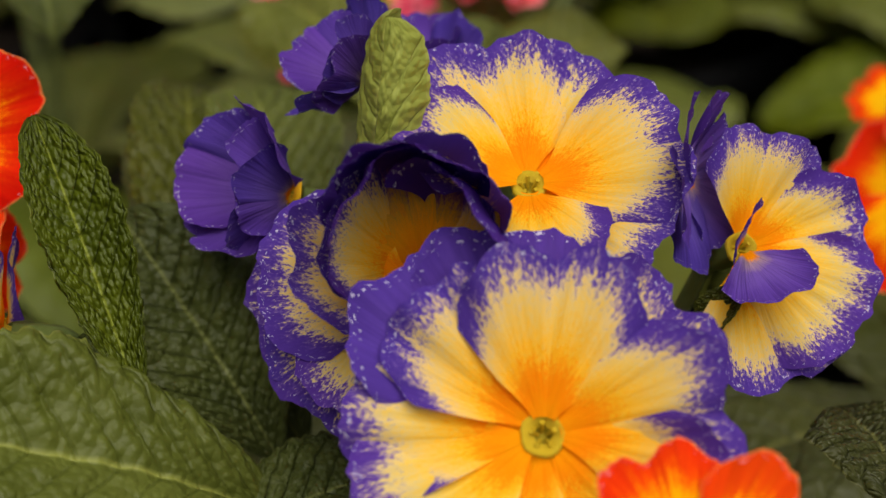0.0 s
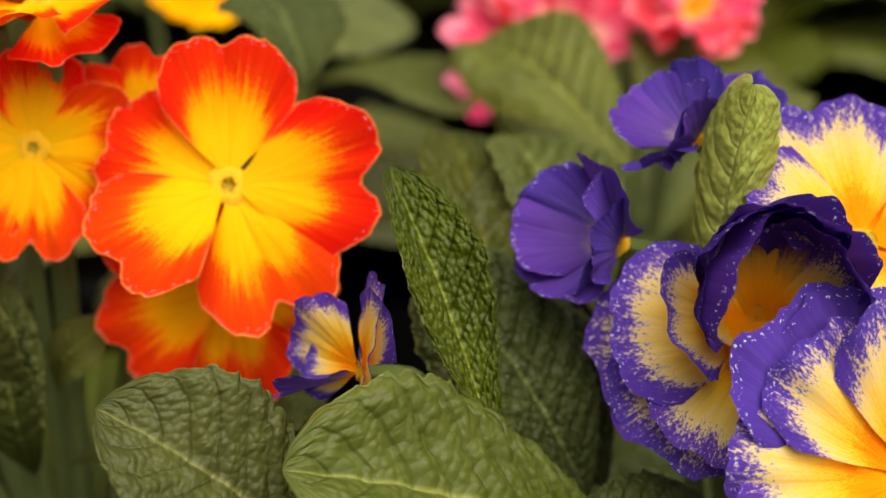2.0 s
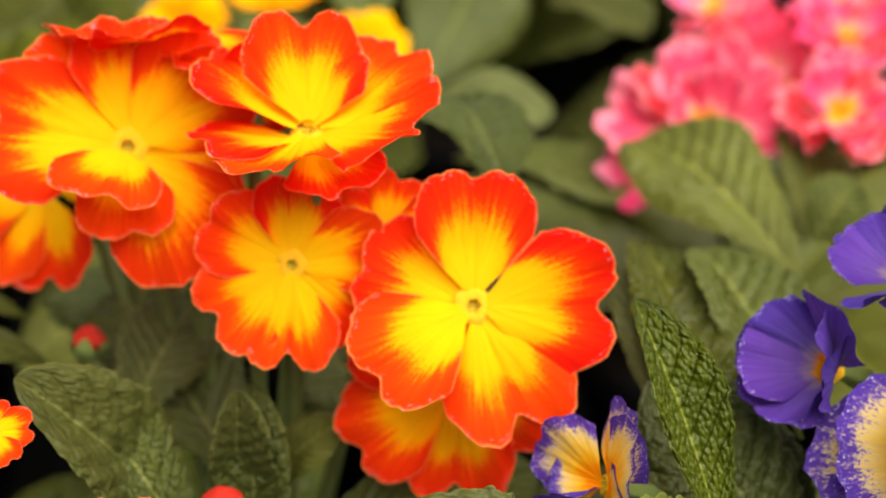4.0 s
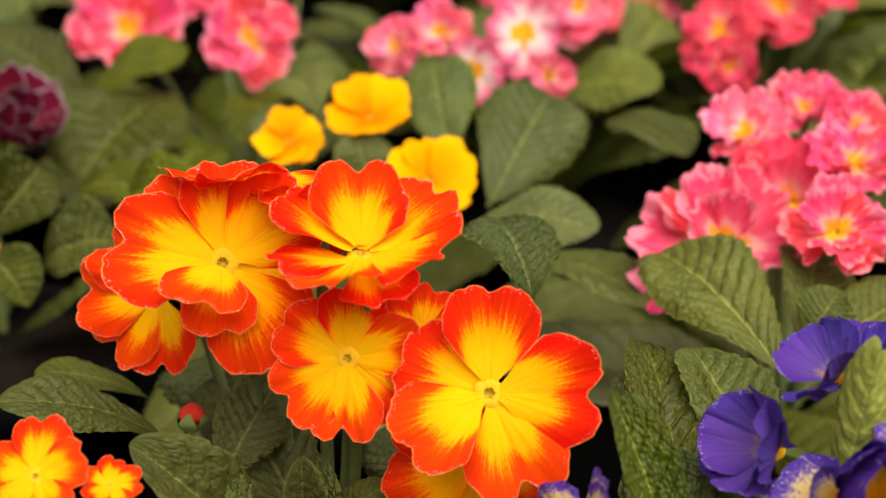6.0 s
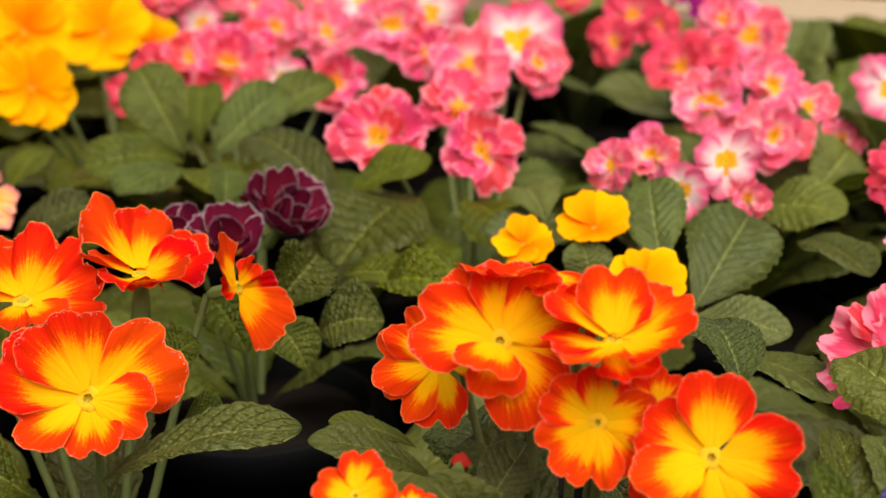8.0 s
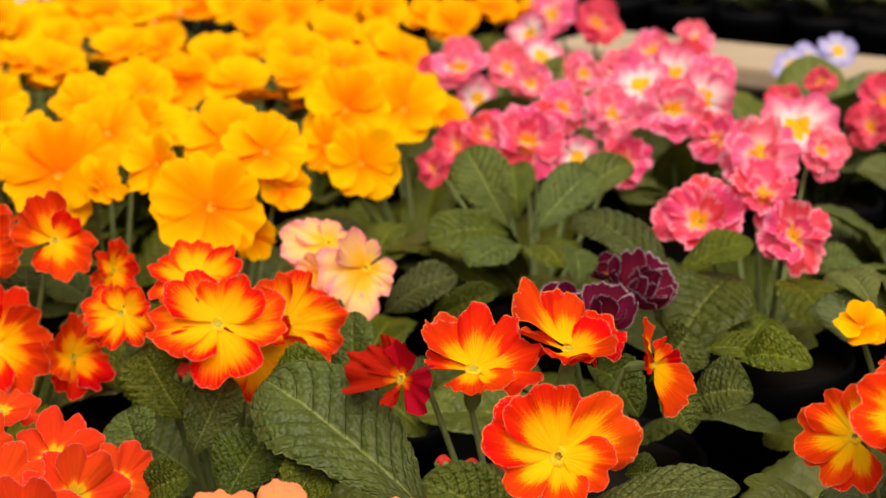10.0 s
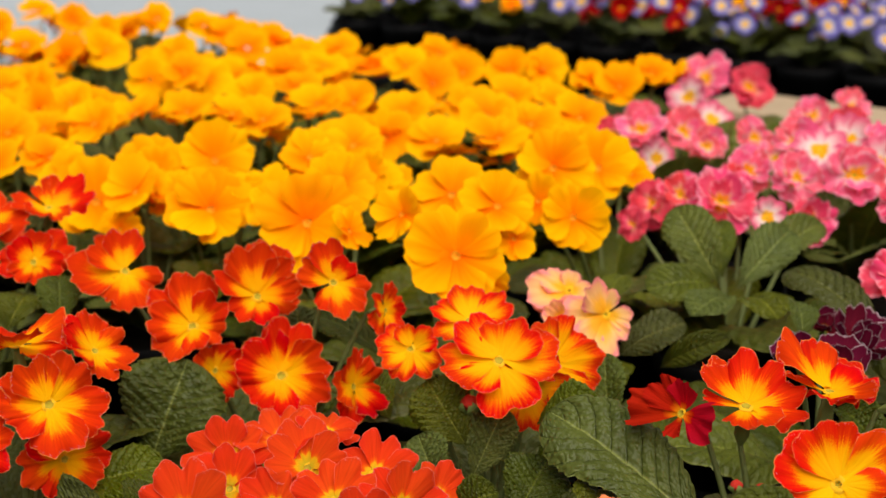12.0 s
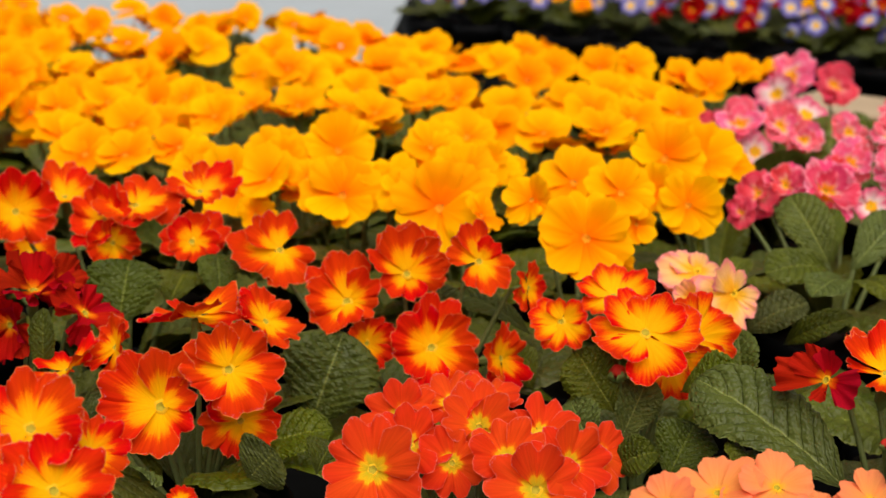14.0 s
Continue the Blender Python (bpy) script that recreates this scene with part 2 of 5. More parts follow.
def leaf_material(name, dark, light, rib, thin=0.16, relief=0.85):
    """A primrose leaf: matt green blisters between sunken veins, a pale midrib; shade in the creases is put into the
    colour.
    """
    n = Nodes(name)
    u, v = n.uv()
    dice = n.chance()
    seed = n.math("MULTIPLY", dice, 23.0)
    s = n.math("ABSOLUTE", n.math("MULTIPLY_ADD", u, 2.0, -1.0))
    wobble = n.noise(n.vec(n.math("MULTIPLY", u, 5.0), n.math("MULTIPLY", v, 7.0), seed), 1.0, 2.0)
    middle = n.math("SUBTRACT", 1.0, n.math("MULTIPLY", s, n.math("MULTIPLY_ADD", v, 22.0, 14.0)), clamp=True)
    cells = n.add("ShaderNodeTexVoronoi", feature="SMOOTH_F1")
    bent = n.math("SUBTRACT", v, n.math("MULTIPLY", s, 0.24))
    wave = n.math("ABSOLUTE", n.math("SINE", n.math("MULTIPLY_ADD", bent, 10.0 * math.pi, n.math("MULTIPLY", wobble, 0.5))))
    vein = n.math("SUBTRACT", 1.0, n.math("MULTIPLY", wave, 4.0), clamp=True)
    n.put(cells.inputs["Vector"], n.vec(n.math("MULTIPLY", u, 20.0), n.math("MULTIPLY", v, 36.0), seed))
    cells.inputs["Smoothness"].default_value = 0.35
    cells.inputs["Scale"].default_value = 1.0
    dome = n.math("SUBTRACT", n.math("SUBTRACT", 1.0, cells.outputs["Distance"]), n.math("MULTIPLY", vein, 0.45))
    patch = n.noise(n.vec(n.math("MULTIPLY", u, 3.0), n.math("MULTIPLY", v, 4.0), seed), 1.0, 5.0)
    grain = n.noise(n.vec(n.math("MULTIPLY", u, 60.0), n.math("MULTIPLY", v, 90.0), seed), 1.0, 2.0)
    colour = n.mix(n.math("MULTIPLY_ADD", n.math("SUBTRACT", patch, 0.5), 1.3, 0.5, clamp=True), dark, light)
    # darker green between blisters and along side veins paints in the crease shade
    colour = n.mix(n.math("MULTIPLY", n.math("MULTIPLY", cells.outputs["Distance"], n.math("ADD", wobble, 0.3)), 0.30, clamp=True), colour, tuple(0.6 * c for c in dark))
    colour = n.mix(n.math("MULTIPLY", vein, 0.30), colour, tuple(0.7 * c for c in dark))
    colour = n.mix(n.math("MULTIPLY", middle, 0.6), colour, tuple(1.35 * c for c in rib))
    colour = n.mix(n.math("MULTIPLY", n.math("GREATER_THAN", s, 0.97), 0.35), colour, rib)
    value = n.math("ADD", n.math("MULTIPLY_ADD", dice, 0.62, 0.62), n.math("MULTIPLY", grain, 0.12))
    colour = n.hsv(colour, n.math("MULTIPLY_ADD", n.math("FRACT", n.math("MULTIPLY", dice, 7.3)), 0.030, 0.482), n.math("MULTIPLY_ADD", n.math("FRACT", n.math("MULTIPLY", dice, 13.7)), 0.25, 0.85), value)
    rough = n.math("MULTIPLY_ADD", patch, 0.20, 0.36)
    return n.finish(colour, rough, thin, n.bump(n.math("ADD", dome, n.math("MULTIPLY", grain, 0.12)), relief, 0.0010), 0.26)


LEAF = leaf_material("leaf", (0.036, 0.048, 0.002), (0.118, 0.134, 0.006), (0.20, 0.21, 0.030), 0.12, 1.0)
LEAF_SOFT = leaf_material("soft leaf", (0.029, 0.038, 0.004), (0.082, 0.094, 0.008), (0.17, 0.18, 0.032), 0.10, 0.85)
# much brighter copy of the leaf, with sunlight painted into its colour
LEAF_SUNLIT = leaf_material("young leaf", (0.20, 0.235, 0.016), (0.40, 0.43, 0.06), (0.44, 0.46, 0.09), 0.36, 0.45)
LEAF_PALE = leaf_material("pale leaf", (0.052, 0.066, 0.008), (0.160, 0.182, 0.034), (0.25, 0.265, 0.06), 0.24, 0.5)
EYE = plain("eye", (0.95, 0.52, 0.008), 0.6, 900.0, 0.15, 0.2, 0.2)
EYE_GOLD = plain("golden eye", (0.95, 0.34, 0.001), 0.6, 900.0, 0.15, 0.2, 0.2)
BOWL = plain("bowl", (0.62, 0.42, 0.012), 0.6, 900.0, 0.2, 0.2, 0.2)
THROAT = plain("throat", (0.42, 0.31, 0.015), 0.7, 900.0, 0.2, 0.2)
CALYX = plain("calyx", (0.16, 0.21, 0.05), 0.6, 400.0, 0.25, 0.25, 0.15)
STALK = plain("stalk", (0.14, 0.17, 0.05), 0.55, 300.0, 0.3, 0.25, 0.1)
BUD = plain("bud red", (0.55, 0.02, 0.008), 0.5, 500.0, 0.4, 0.3, 0.2)
POT = plain("black plastic", (0.004, 0.004, 0.0045), 0.6, 60.0, 0.2, 0.2, 0.0, 0.08)
SOIL = plain("peat", (0.012, 0.009, 0.007), 0.95, 120.0, 0.5, 0.6, 0.0, 0.05)
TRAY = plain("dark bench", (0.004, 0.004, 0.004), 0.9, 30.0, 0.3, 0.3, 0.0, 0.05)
WOOD = plain("pale timber", (0.40, 0.29, 0.19), 0.7, 14.0, 0.2, 0.25)
FLOOR = plain("pale concrete", (0.34, 0.37, 0.41), 0.8, 3.0, 0.12, 0.12)


# ---- building blocks ----
def grid_mesh(name, rows, material, uvs, extra=()):
    """A smooth sheet from rows of points, with its UVs."""
    tall, wide = len(rows), len(rows[0])
    faces = [(i * wide + j, i * wide + j + 1, (i + 1) * wide + j + 1, (i + 1) * wide + j) for i in range(tall - 1) for j in range(wide - 1)]
    mesh = bpy.data.meshes.new(name)
    mesh.from_pydata([p for row in rows for p in row], [], faces)
    layer = mesh.uv_layers.new(name="UVMap")
    flat = [q for row in uvs for q in row]
    where = np.empty(len(mesh.loops), dtype=np.int32)
    mesh.loops.foreach_get("vertex_index", where)
    layer.data.foreach_set("uv", np.array(flat, dtype=np.float32)[where].ravel())
    mesh.polygons.foreach_set("use_smooth", [True] * len(mesh.polygons))
    mesh.materials.append(material)
    return mesh


def smooth(x):
    x = min(1.0, max(0.0, x))
    return x * x * (3 - 2 * x)


def petal_points(rng, fine, half, notch, cup, ruffle, lip, corner):
    """Rows of points and UVs of one petal along +x, for a flower of radius 1."""
    nv, nu = (20, 32) if fine else (8, 12)
    a, b, c = rng.uniform(0, 6.3), rng.uniform(0, 6.3), rng.uniform(0, 6.3)
    lean, twist, skew = rng.uniform(-0.03, 0.03), rng.uniform(0.06, 0.13), rng.uniform(-0.12, 0.12)
    waves, frill = rng.uniform(1.1, 2.0), min(1.5, ruffle / 0.065)
    rows, uvs = [], []
    for i in range(nv + 1):
        v = i / nv
        row, uv = [], []
        for j in range(nu + 1):
            s = -1 + 2 * j / nu
            reach = (1 - corner * abs(s) ** 2.8) * (1 - notch * math.exp(-(((s - skew) / 0.17) ** 2)))
            reach += frill * (0.016 * math.sin(9 * s + a) + 0.012 * math.sin(19 * s + b) + 0.007 * math.sin(37 * s + c) + 0.005 * math.sin(53 * s + a))
            r = 0.09 + (reach - 0.09) * v
            angle = half * s * (0.84 + 0.16 * smooth(v / 0.45)) + lean * v
            z = cup * r * r + twist * s * r * smooth(v / 0.4) - lip * max(0.0, v - 0.6) ** 2
            z += ruffle * v * v * (math.sin(waves * math.pi * s + a) + 0.5 * math.sin(6.5 * s + b)) * (0.4 + 0.6 * abs(s))
            z -= 0.035 * math.exp(-((s / 0.10) ** 2)) * v * (1.2 - v)
            z += 0.009 * v * smooth(v / 0.3) * math.sin(24 * s + b) * (1 - 0.6 * abs(s))
            z += 0.045 * max(0.0, frill - 1.0) * v**4 * math.sin(21 * s + a)
            z += 0.03 * math.sin(5 * v + c) * v + 0.35 * ruffle * v**3 * math.sin(13 * s + c)
            row.append((r * math.cos(angle), r * math.sin(angle), z))
            uv.append((0.5 + 0.5 * s, v))
        rows.append(row)
        uvs.append(uv)
    return rows, uvs


def eye_mesh(name, fine=True, bowl=False, tint=None, shallow=False):
    """The yellow collar, the hollow tube with its stamens, and the green calyx of a flower of radius 1."""
    bm = bmesh.new()
    around = 20 if fine else 10

    def lathe(profile, slot, ribs=0.0):
        rings = []
        for r, z in profile:
            rings.append([bm.verts.new(((r * (1 + ribs * math.cos(5 * k * 2 * math.pi / around))) * math.cos(2 * math.pi * k / around), (r * (1 + ribs * math.cos(5 * k * 2 * math.pi / around))) * math.sin(2 * math.pi * k / around), z)) for k in range(around)])
        for low, high in zip(rings, rings[1:]):
            for k in range(around):
                face = bm.faces.new((low[k], low[(k + 1) % around], high[(k + 1) % around], high[k]))
                face.material_index, face.smooth = slot, True

    if tint:
        lathe([(0.09, 0.004), (0.05, 0.0), (0.02, -0.03), (0.0, -0.05)], 0)
    elif shallow:
        lathe([(0.12, 0.006), (0.095, 0.022), (0.070, 0.024)], 0, 0.07)
        lathe([(0.070, 0.024), (0.045, 0.006), (0.0, 0.0)], 1)
    elif bowl:
        lathe([(0.118, 0.006), (0.112, 0.030), (0.096, 0.034), (0.066, 0.010), (0.044, -0.01)], 0, 0.04)
        lathe([(0.044, -0.01), (0.036, -0.06), (0.0, -0.065)], 1)
    else:
        lathe([(0.14, 0.004), (0.11, 0.026), (0.08, 0.030), (0.050, 0.020)], 0, 0.07)
        lathe([(0.050, 0.020), (0.042, 0.0), (0.036, -0.030), (0.0, -0.034)] if fine else [(0.050, 0.020), (0.045, 0.010), (0.0, 0.005)], 1)
    lathe([(0.07, -0.06), (0.085, -0.20), (0.11, -0.32), (0.115, -0.55), (0.05, -0.70)], 2, 0.10)
    if fine and not shallow:
        for k in range(5):
            angle = 2 * math.pi * k / 5 + 0.3
            m = pose(0.042 * math.cos(angle), 0.042 * math.sin(angle), -0.012, -25 * math.sin(angle), 25 * math.cos(angle), 0)
            made = bmesh.ops.create_cone(bm, cap_ends=True, segments=6, radius1=0.010, radius2=0.014, depth=0.09, matrix=m)
            for face in {f for q in made["verts"] for f in q.link_faces}:
                face.material_index = 0
    mesh = bpy.data.meshes.new(name)
    bm.to_mesh(mesh)
    bm.free()
    for m in (tint or (BOWL if bowl else EYE), tint or THROAT, CALYX):
        mesh.materials.append(m)
    return mesh


# kind: petals, half width of a petal (radians), notch, cup, ruffle, lip, corner, inner ring, spread of the lift (degrees)
SHAPES = {
    "orange": (5, 0.77, 0.15, 0.15, 0.052, 0.24, 0.34, False, 8),
    "flame": (6, 0.72, 0.13, 0.26, 0.090, 0.34, 0.32, False, 17),
    "amber": (5, 0.74, 0.13, 0.18, 0.062, 0.28, 0.32, False, 14),
    "red": (7, 0.66, 0.10, 0.30, 0.160, 0.25, 0.30, False, 44),
    "violet": (6, 0.84, 0.07, 0.16, 0.062, 0.20, 0.30, False, 6),
    "slim": (6, 0.72, 0.08, 0.18, 0.066, 0.22, 0.32, False, 6),
    "hood": (6, 0.70, 0.06, 0.55, 0.060, -0.20, 0.34, False, 8),
    "dark_hood": (6, 0.72, 0.06, 0.35, 0.060, -2.60, 0.34, False, 8),
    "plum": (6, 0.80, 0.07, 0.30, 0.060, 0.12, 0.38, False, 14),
    "yellow": (6, 0.80, 0.09, 0.22, 0.050, 0.30, 0.30, False, 18),
    "pink": (7, 0.76, 0.09, 0.26, 0.135, 0.34, 0.32, True, 26),
    "magenta": (5, 0.76, 0.10, 0.30, 0.060, 0.20, 0.32, False, 14),
    "lilac": (5, 0.76, 0.10, 0.14, 0.050, 0.20, 0.32, False, 12),
    "rose": (7, 0.72, 0.10, 0.30, 0.140, 0.36, 0.32, True, 30),
    "pale": (6, 0.78, 0.08, 0.14, 0.080, 0.20, 0.32, False, 14),
    "crimson": (7, 0.76, 0.09, 0.24, 0.130, 0.30, 0.32, True, 24),
    "coral": (5, 0.76, 0.20, 0.20, 0.050, 0.30, 0.32, False, 26),
    "salmon": (5, 0.76, 0.08, 0.16, 0.060, 0.25, 0.34, False, 10),
    "burgundy": (7, 0.70, 0.06, 0.60, 0.060, 0.10, 0.36, True, 34),
    "peach": (5, 0.80, 0.08, 0.30, 0.090, 0.35, 0.30, True, 32),
    "blue": (5, 0.74, 0.10, 0.10, 0.030, 0.10, 0.32, False, 6),
}
PETAL_SETS = {}
EYES = {True: eye_mesh("flower_eye"), False: eye_mesh("small_flower_eye", False), "bowl": eye_mesh("bowl_flower_eye", True, True), "gold": eye_mesh("golden_flower_eye", False, False, EYE_GOLD), "shallow": eye_mesh("shallow_flower_eye", True, False, None, True)}


def petal_set(kind, fine):
    """Six shared petal shapes of a kind."""
    if (kind, fine) not in PETAL_SETS:
        rng = random.Random(f"{kind}{fine}")
        _, half, notch, cup, ruffle, lip, corner, _, _ = SHAPES[kind]
        made = []
        for _ in range(6):
            rows, uvs = petal_points(rng, fine, half * rng.uniform(0.92, 1.06), notch * rng.uniform(0.6, 1.3), cup, ruffle, lip, corner)
            made.append(grid_mesh("petal", rows, PETALS[kind], uvs))
        PETAL_SETS[kind, fine] = made
    return PETAL_SETS[kind, fine]


def facing(x, y, z, az, el):
    """The pose of a flower at a place that faces along azimuth az and elevation el."""
    az, el = radians(az), radians(el)
    n = Vector((math.cos(az) * math.cos(el), math.sin(az) * math.cos(el), math.sin(el)))
    level = Vector((-math.sin(az), math.cos(az), 0))
    m = Matrix((level, n.cross(level), n)).transposed().to_4x4()
    return Matrix.Translation((x, y, z)) @ m


def part(name, mesh, parent, local, label=""):
    """One mesh object under a thing or a part, at a pose in its parent's space."""
    ob = new(name, mesh)
    ob.parent = parent
    ob.matrix_basis = local
    return tagged(ob, label)


def flower(plant, kind, spec, rng, fine=False, angles=None):
    """One flower: the eye with its calyx as the part, its petals as sub-parts."""
    x, y, z, az, el, spin, size = spec
    m = plant.matrix_basis.inverted() @ facing(x, y, z, az, el) @ Matrix.Scale(size / 2, 4)
    bloom = part("flower", EYES[{"violet": "bowl", "yellow": "gold", "hood": "gold", "flame": "shallow", "amber": "shallow", "coral": "shallow", "red": "shallow", "salmon": "shallow"}.get(kind, fine)], plant, m)
    count, inner, loose = SHAPES[kind][0], SHAPES[kind][7], SHAPES[kind][8]
    turns = angles or [spin + 360 * k / count + rng.uniform(-5, 5) for k in range(count)]
    meshes = petal_set(kind, fine)
    for k, turn in enumerate(turns):
        shapes = meshes
        if angles:
            turn, grow, lift, rise, *other = turn
            if other:
                shapes = petal_set(other[0], fine)
            wild = 10 if kind in ("flame", "amber", "peach") else 4
            tip = pose(0, 0, rise, 0, 0, turn) @ pose(0, 0, 0, rng.uniform(-1, 1) * wild, rng.uniform(-1, 1) * (wild - 4) - lift, 0)
        else:
            grow, tip = rng.uniform(0.86, 1.06), pose(0, 0, 0.020 * (k % 3), 0, 0, turn) @ pose(0, 0, 0, rng.uniform(-0.35, 0.35) * loose, rng.uniform(-1.2, 0.8) * loose, 0)
        part("petal", rng.choice(shapes), bloom, tip @ Matrix.Scale(grow, 4))
    if inner and not angles:
        for k in range(3):
            tip = pose(0, 0, 0.04, 0, 0, spin + 40 + 120 * k + rng.uniform(-35, 35)) @ pose(0, 0, 0, rng.uniform(-15, 15), rng.uniform(-45, -12), 0)
            part("petal", rng.choice(meshes), bloom, tip @ Matrix.Scale(rng.uniform(0.55, 0.85), 4))
    return bloom


def tube(points, radii, sides=6):
    """A tapered tube through points."""
    verts, faces = [], []
    for i, p in enumerate(points):
        way = (points[min(i + 1, len(points) - 1)] - points[max(i - 1, 0)]).normalized()
        right = way.orthogonal().normalized()
        up = way.cross(right)
        for k in range(sides):
            angle = 2 * math.pi * k / sides
            verts.append(p + radii[i] * (math.cos(angle) * right + math.sin(angle) * up))
    for i in range(len(points) - 1):
        for k in range(sides):
            faces.append((i * sides + k, i * sides + (k + 1) % sides, (i + 1) * sides + (k + 1) % sides, (i + 1) * sides + k))
    mesh = bpy.data.meshes.new("stalk")
    mesh.from_pydata(verts, [], faces)
    mesh.polygons.foreach_set("use_smooth", [True] * len(faces))
    mesh.materials.append(STALK)
    return mesh


def stalk(plant, spec):
    """The stalk that carries a flower, from the heart of the plant."""
    x, y, z, az, el, _, size = spec
    m = facing(x, y, z, az, el)
    foot = Vector((plant.location.x, plant.location.y, 0.088))
    top = m @ Vector((0, 0, -0.36 * size))
    foot = foot.lerp(Vector((top.x, top.y, 0.088)), 0.25)
    low = foot.lerp(top, 0.55) + Vector((0, 0, 0.006))
    points = []
    for k in range(7):
        t = k / 6
        points.append(foot * (1 - t) ** 2 + low * 2 * t * (1 - t) + top * t * t - plant.location)
    part("flower_stalk", tube(points, [0.0017 - 0.0006 * k / 6 for k in range(7)]), plant, Matrix())


def leaf_points(length, width, bend, fold, rng, fine=True, arch=0.0, skew=0.0):
    """Rows of points and UVs of a leaf along +y, its face up +z, its foot in the origin."""
    nv, nu = (128, 26) if fine else (60, 16)
    veins = 10
    a, b = rng.uniform(0, 6.3), rng.uniform(0, 6.3)
    turn = radians(fold)
    offset = Vector((rng.uniform(0, 50), rng.uniform(0, 50), 0))
    rows, uvs = [], []
    for i in range(nv + 1):
        v = i / nv
        wide = max(0.05, math.sin(math.pi * min(1.0, max(0.0, (v - 0.02) / 0.98)) ** 1.5) ** 0.52) if v < 0.995 else 0.04
        wide *= 1 + 0.024 * math.sin(veins * 2 * math.pi * v * 1.5 + a) + 0.02 * math.sin(41 * v + b) + 0.035 * ((27 * v + a) % 1.0)
        row, uv = [], []
        for j in range(nu + 1):
            s = -1 + 2 * j / nu
            w = 0.5 * width * wide * abs(s) * (1 - skew if s > 0 else 1 + skew)
            x = math.copysign(w * math.cos(turn * (0.35 + 0.65 * abs(s))), s)
            z = 4 * bend * length * v * (1 - v) + w * math.sin(turn * (0.35 + 0.65 * abs(s)))
            phase = (v - 0.24 * abs(s)) * veins
            blister = abs(math.sin(math.pi * phase + 0.5 * noise.noise(Vector((s * 3, v * 5, 9)) + offset))) ** 0.6 * (0.35 + 0.65 * abs(s)) * smooth(v / 0.15)
            z += 0.075 * width * wide * blister * (1 - abs(s) ** 6)
            z += (0.024 * noise.noise(Vector((s * 8, v * 15, 0)) + offset) + 0.03 * noise.noise(Vector((s * 1.5, v * 3, 4)) + offset)) * width * wide
            z -= 0.035 * width * math.exp(-((s / 0.07) ** 2)) * wide
            z += 0.09 * width * wide * s * s * math.sin(7 * v + a + (1.5 if s > 0 else 0))
            z -= 0.10 * width * wide * abs(s) ** 5
            row.append((x, length * v, z - arch * length * v * v))
            uv.append((0.5 + 0.5 * s, v))
        rows.append(row)
        uvs.append(uv)
    return rows, uvs


def own_leaf(plant, spec, rng, material):
    """A leaf of its own shape between a foot and a tip, facing along a direction."""
    foot, tip, n = Vector(spec[0:3]), Vector(spec[3:6]), Vector(spec[6:9])
    width, bend, fold = spec[9:12]
    skew = spec[12] if len(spec) > 12 else 0.0
    way = tip - foot
    length = way.length
    way.normalize()
    side = way.cross(n).normalized()
    m = Matrix((side, way, side.cross(way))).transposed().to_4x4()
    rows, uvs = leaf_points(length, width, bend, fold, rng, skew=skew)
    local = plant.matrix_basis.inverted() @ Matrix.Translation(foot) @ m
    part("leaf", grid_mesh("leaf", rows, material, uvs), plant, local)


LEAF_SETS = {}


def common_leaves(material):
    """Six shared leaf shapes of length 1."""
    if material.name not in LEAF_SETS:
        rng = random.Random(material.name)
        made = []
        for k in range(6):
            rows, uvs = leaf_points(1.0, rng.uniform(0.54, 0.70), 0.06 + 0.03 * (k % 3), rng.uniform(8, 35), rng, False, 0.12 + 0.1 * (k % 2))
            made.append(grid_mesh("leaf", rows, material, uvs))
        LEAF_SETS[material.name] = made
    return LEAF_SETS[material.name]


def rosette(plant, rng, count, low, high, size, material):
    """Common leaves round the heart of a plant."""
    meshes = common_leaves(material)
    start = rng.uniform(0, 360)
    for k in range(count):
        turn = start + 137.5 * k + rng.uniform(-15, 15)
        m = pose(0, 0, 0.085, 0, 0, turn) @ pose(0, 0.006, 0, rng.uniform(low, high), rng.uniform(-12, 12), 0)
        part("leaf", rng.choice(meshes), plant, m @ Matrix.Scale(size * rng.uniform(0.8, 1.15), 4))


def lathe_mesh(name, profile, material, around=24):
    """A turned shape from radii and heights."""
    verts = [(r * math.cos(2 * math.pi * k / around), r * math.sin(2 * math.pi * k / around), z) for r, z in profile for k in range(around)]
    faces = [(i * around + k, i * around + (k + 1) % around, (i + 1) * around + (k + 1) % around, (i + 1) * around + k) for i in range(len(profile) - 1) for k in range(around)]
    mesh = bpy.data.meshes.new(name)
    mesh.from_pydata(verts, [], faces)
    mesh.polygons.foreach_set("use_smooth", [True] * len(faces))
    mesh.materials.append(material)
    return mesh


POT_MESH = lathe_mesh("pot", [(0.0, 0.004), (0.034, 0.002), (0.036, 0.0), (0.045, 0.070), (0.048, 0.071), (0.049, 0.084), (0.0475, 0.086), (0.046, 0.084), (0.044, 0.075)], POT)
SOIL_MESH = lathe_mesh("soil", [(0.0, 0.082), (0.015, 0.081), (0.030, 0.079), (0.0445, 0.076)], SOIL, 20)
PLACES = []


def primrose(kind, label, place, flowers=(), leaves=(), group="", fine=False, filler=7, steep=(18, 50), size=0.085, material=None, category="potted plant", petals=None, heads=None, light=(), young=()):
    """A primrose in a black pot: pot, soil, leaves, stalks and flowers."""
    rng = random.Random(f"{kind}{place}")
    plant = new("primrose_plant")
    plant.empty_display_size = 0.05
    plant.matrix_basis = pose(*place, 0)
    PLACES.append(place)
    tagged(plant, label, category, group)
    part("pot", POT_MESH, plant, Matrix(), "black plastic pot")
    part("soil", SOIL_MESH, plant, Matrix())
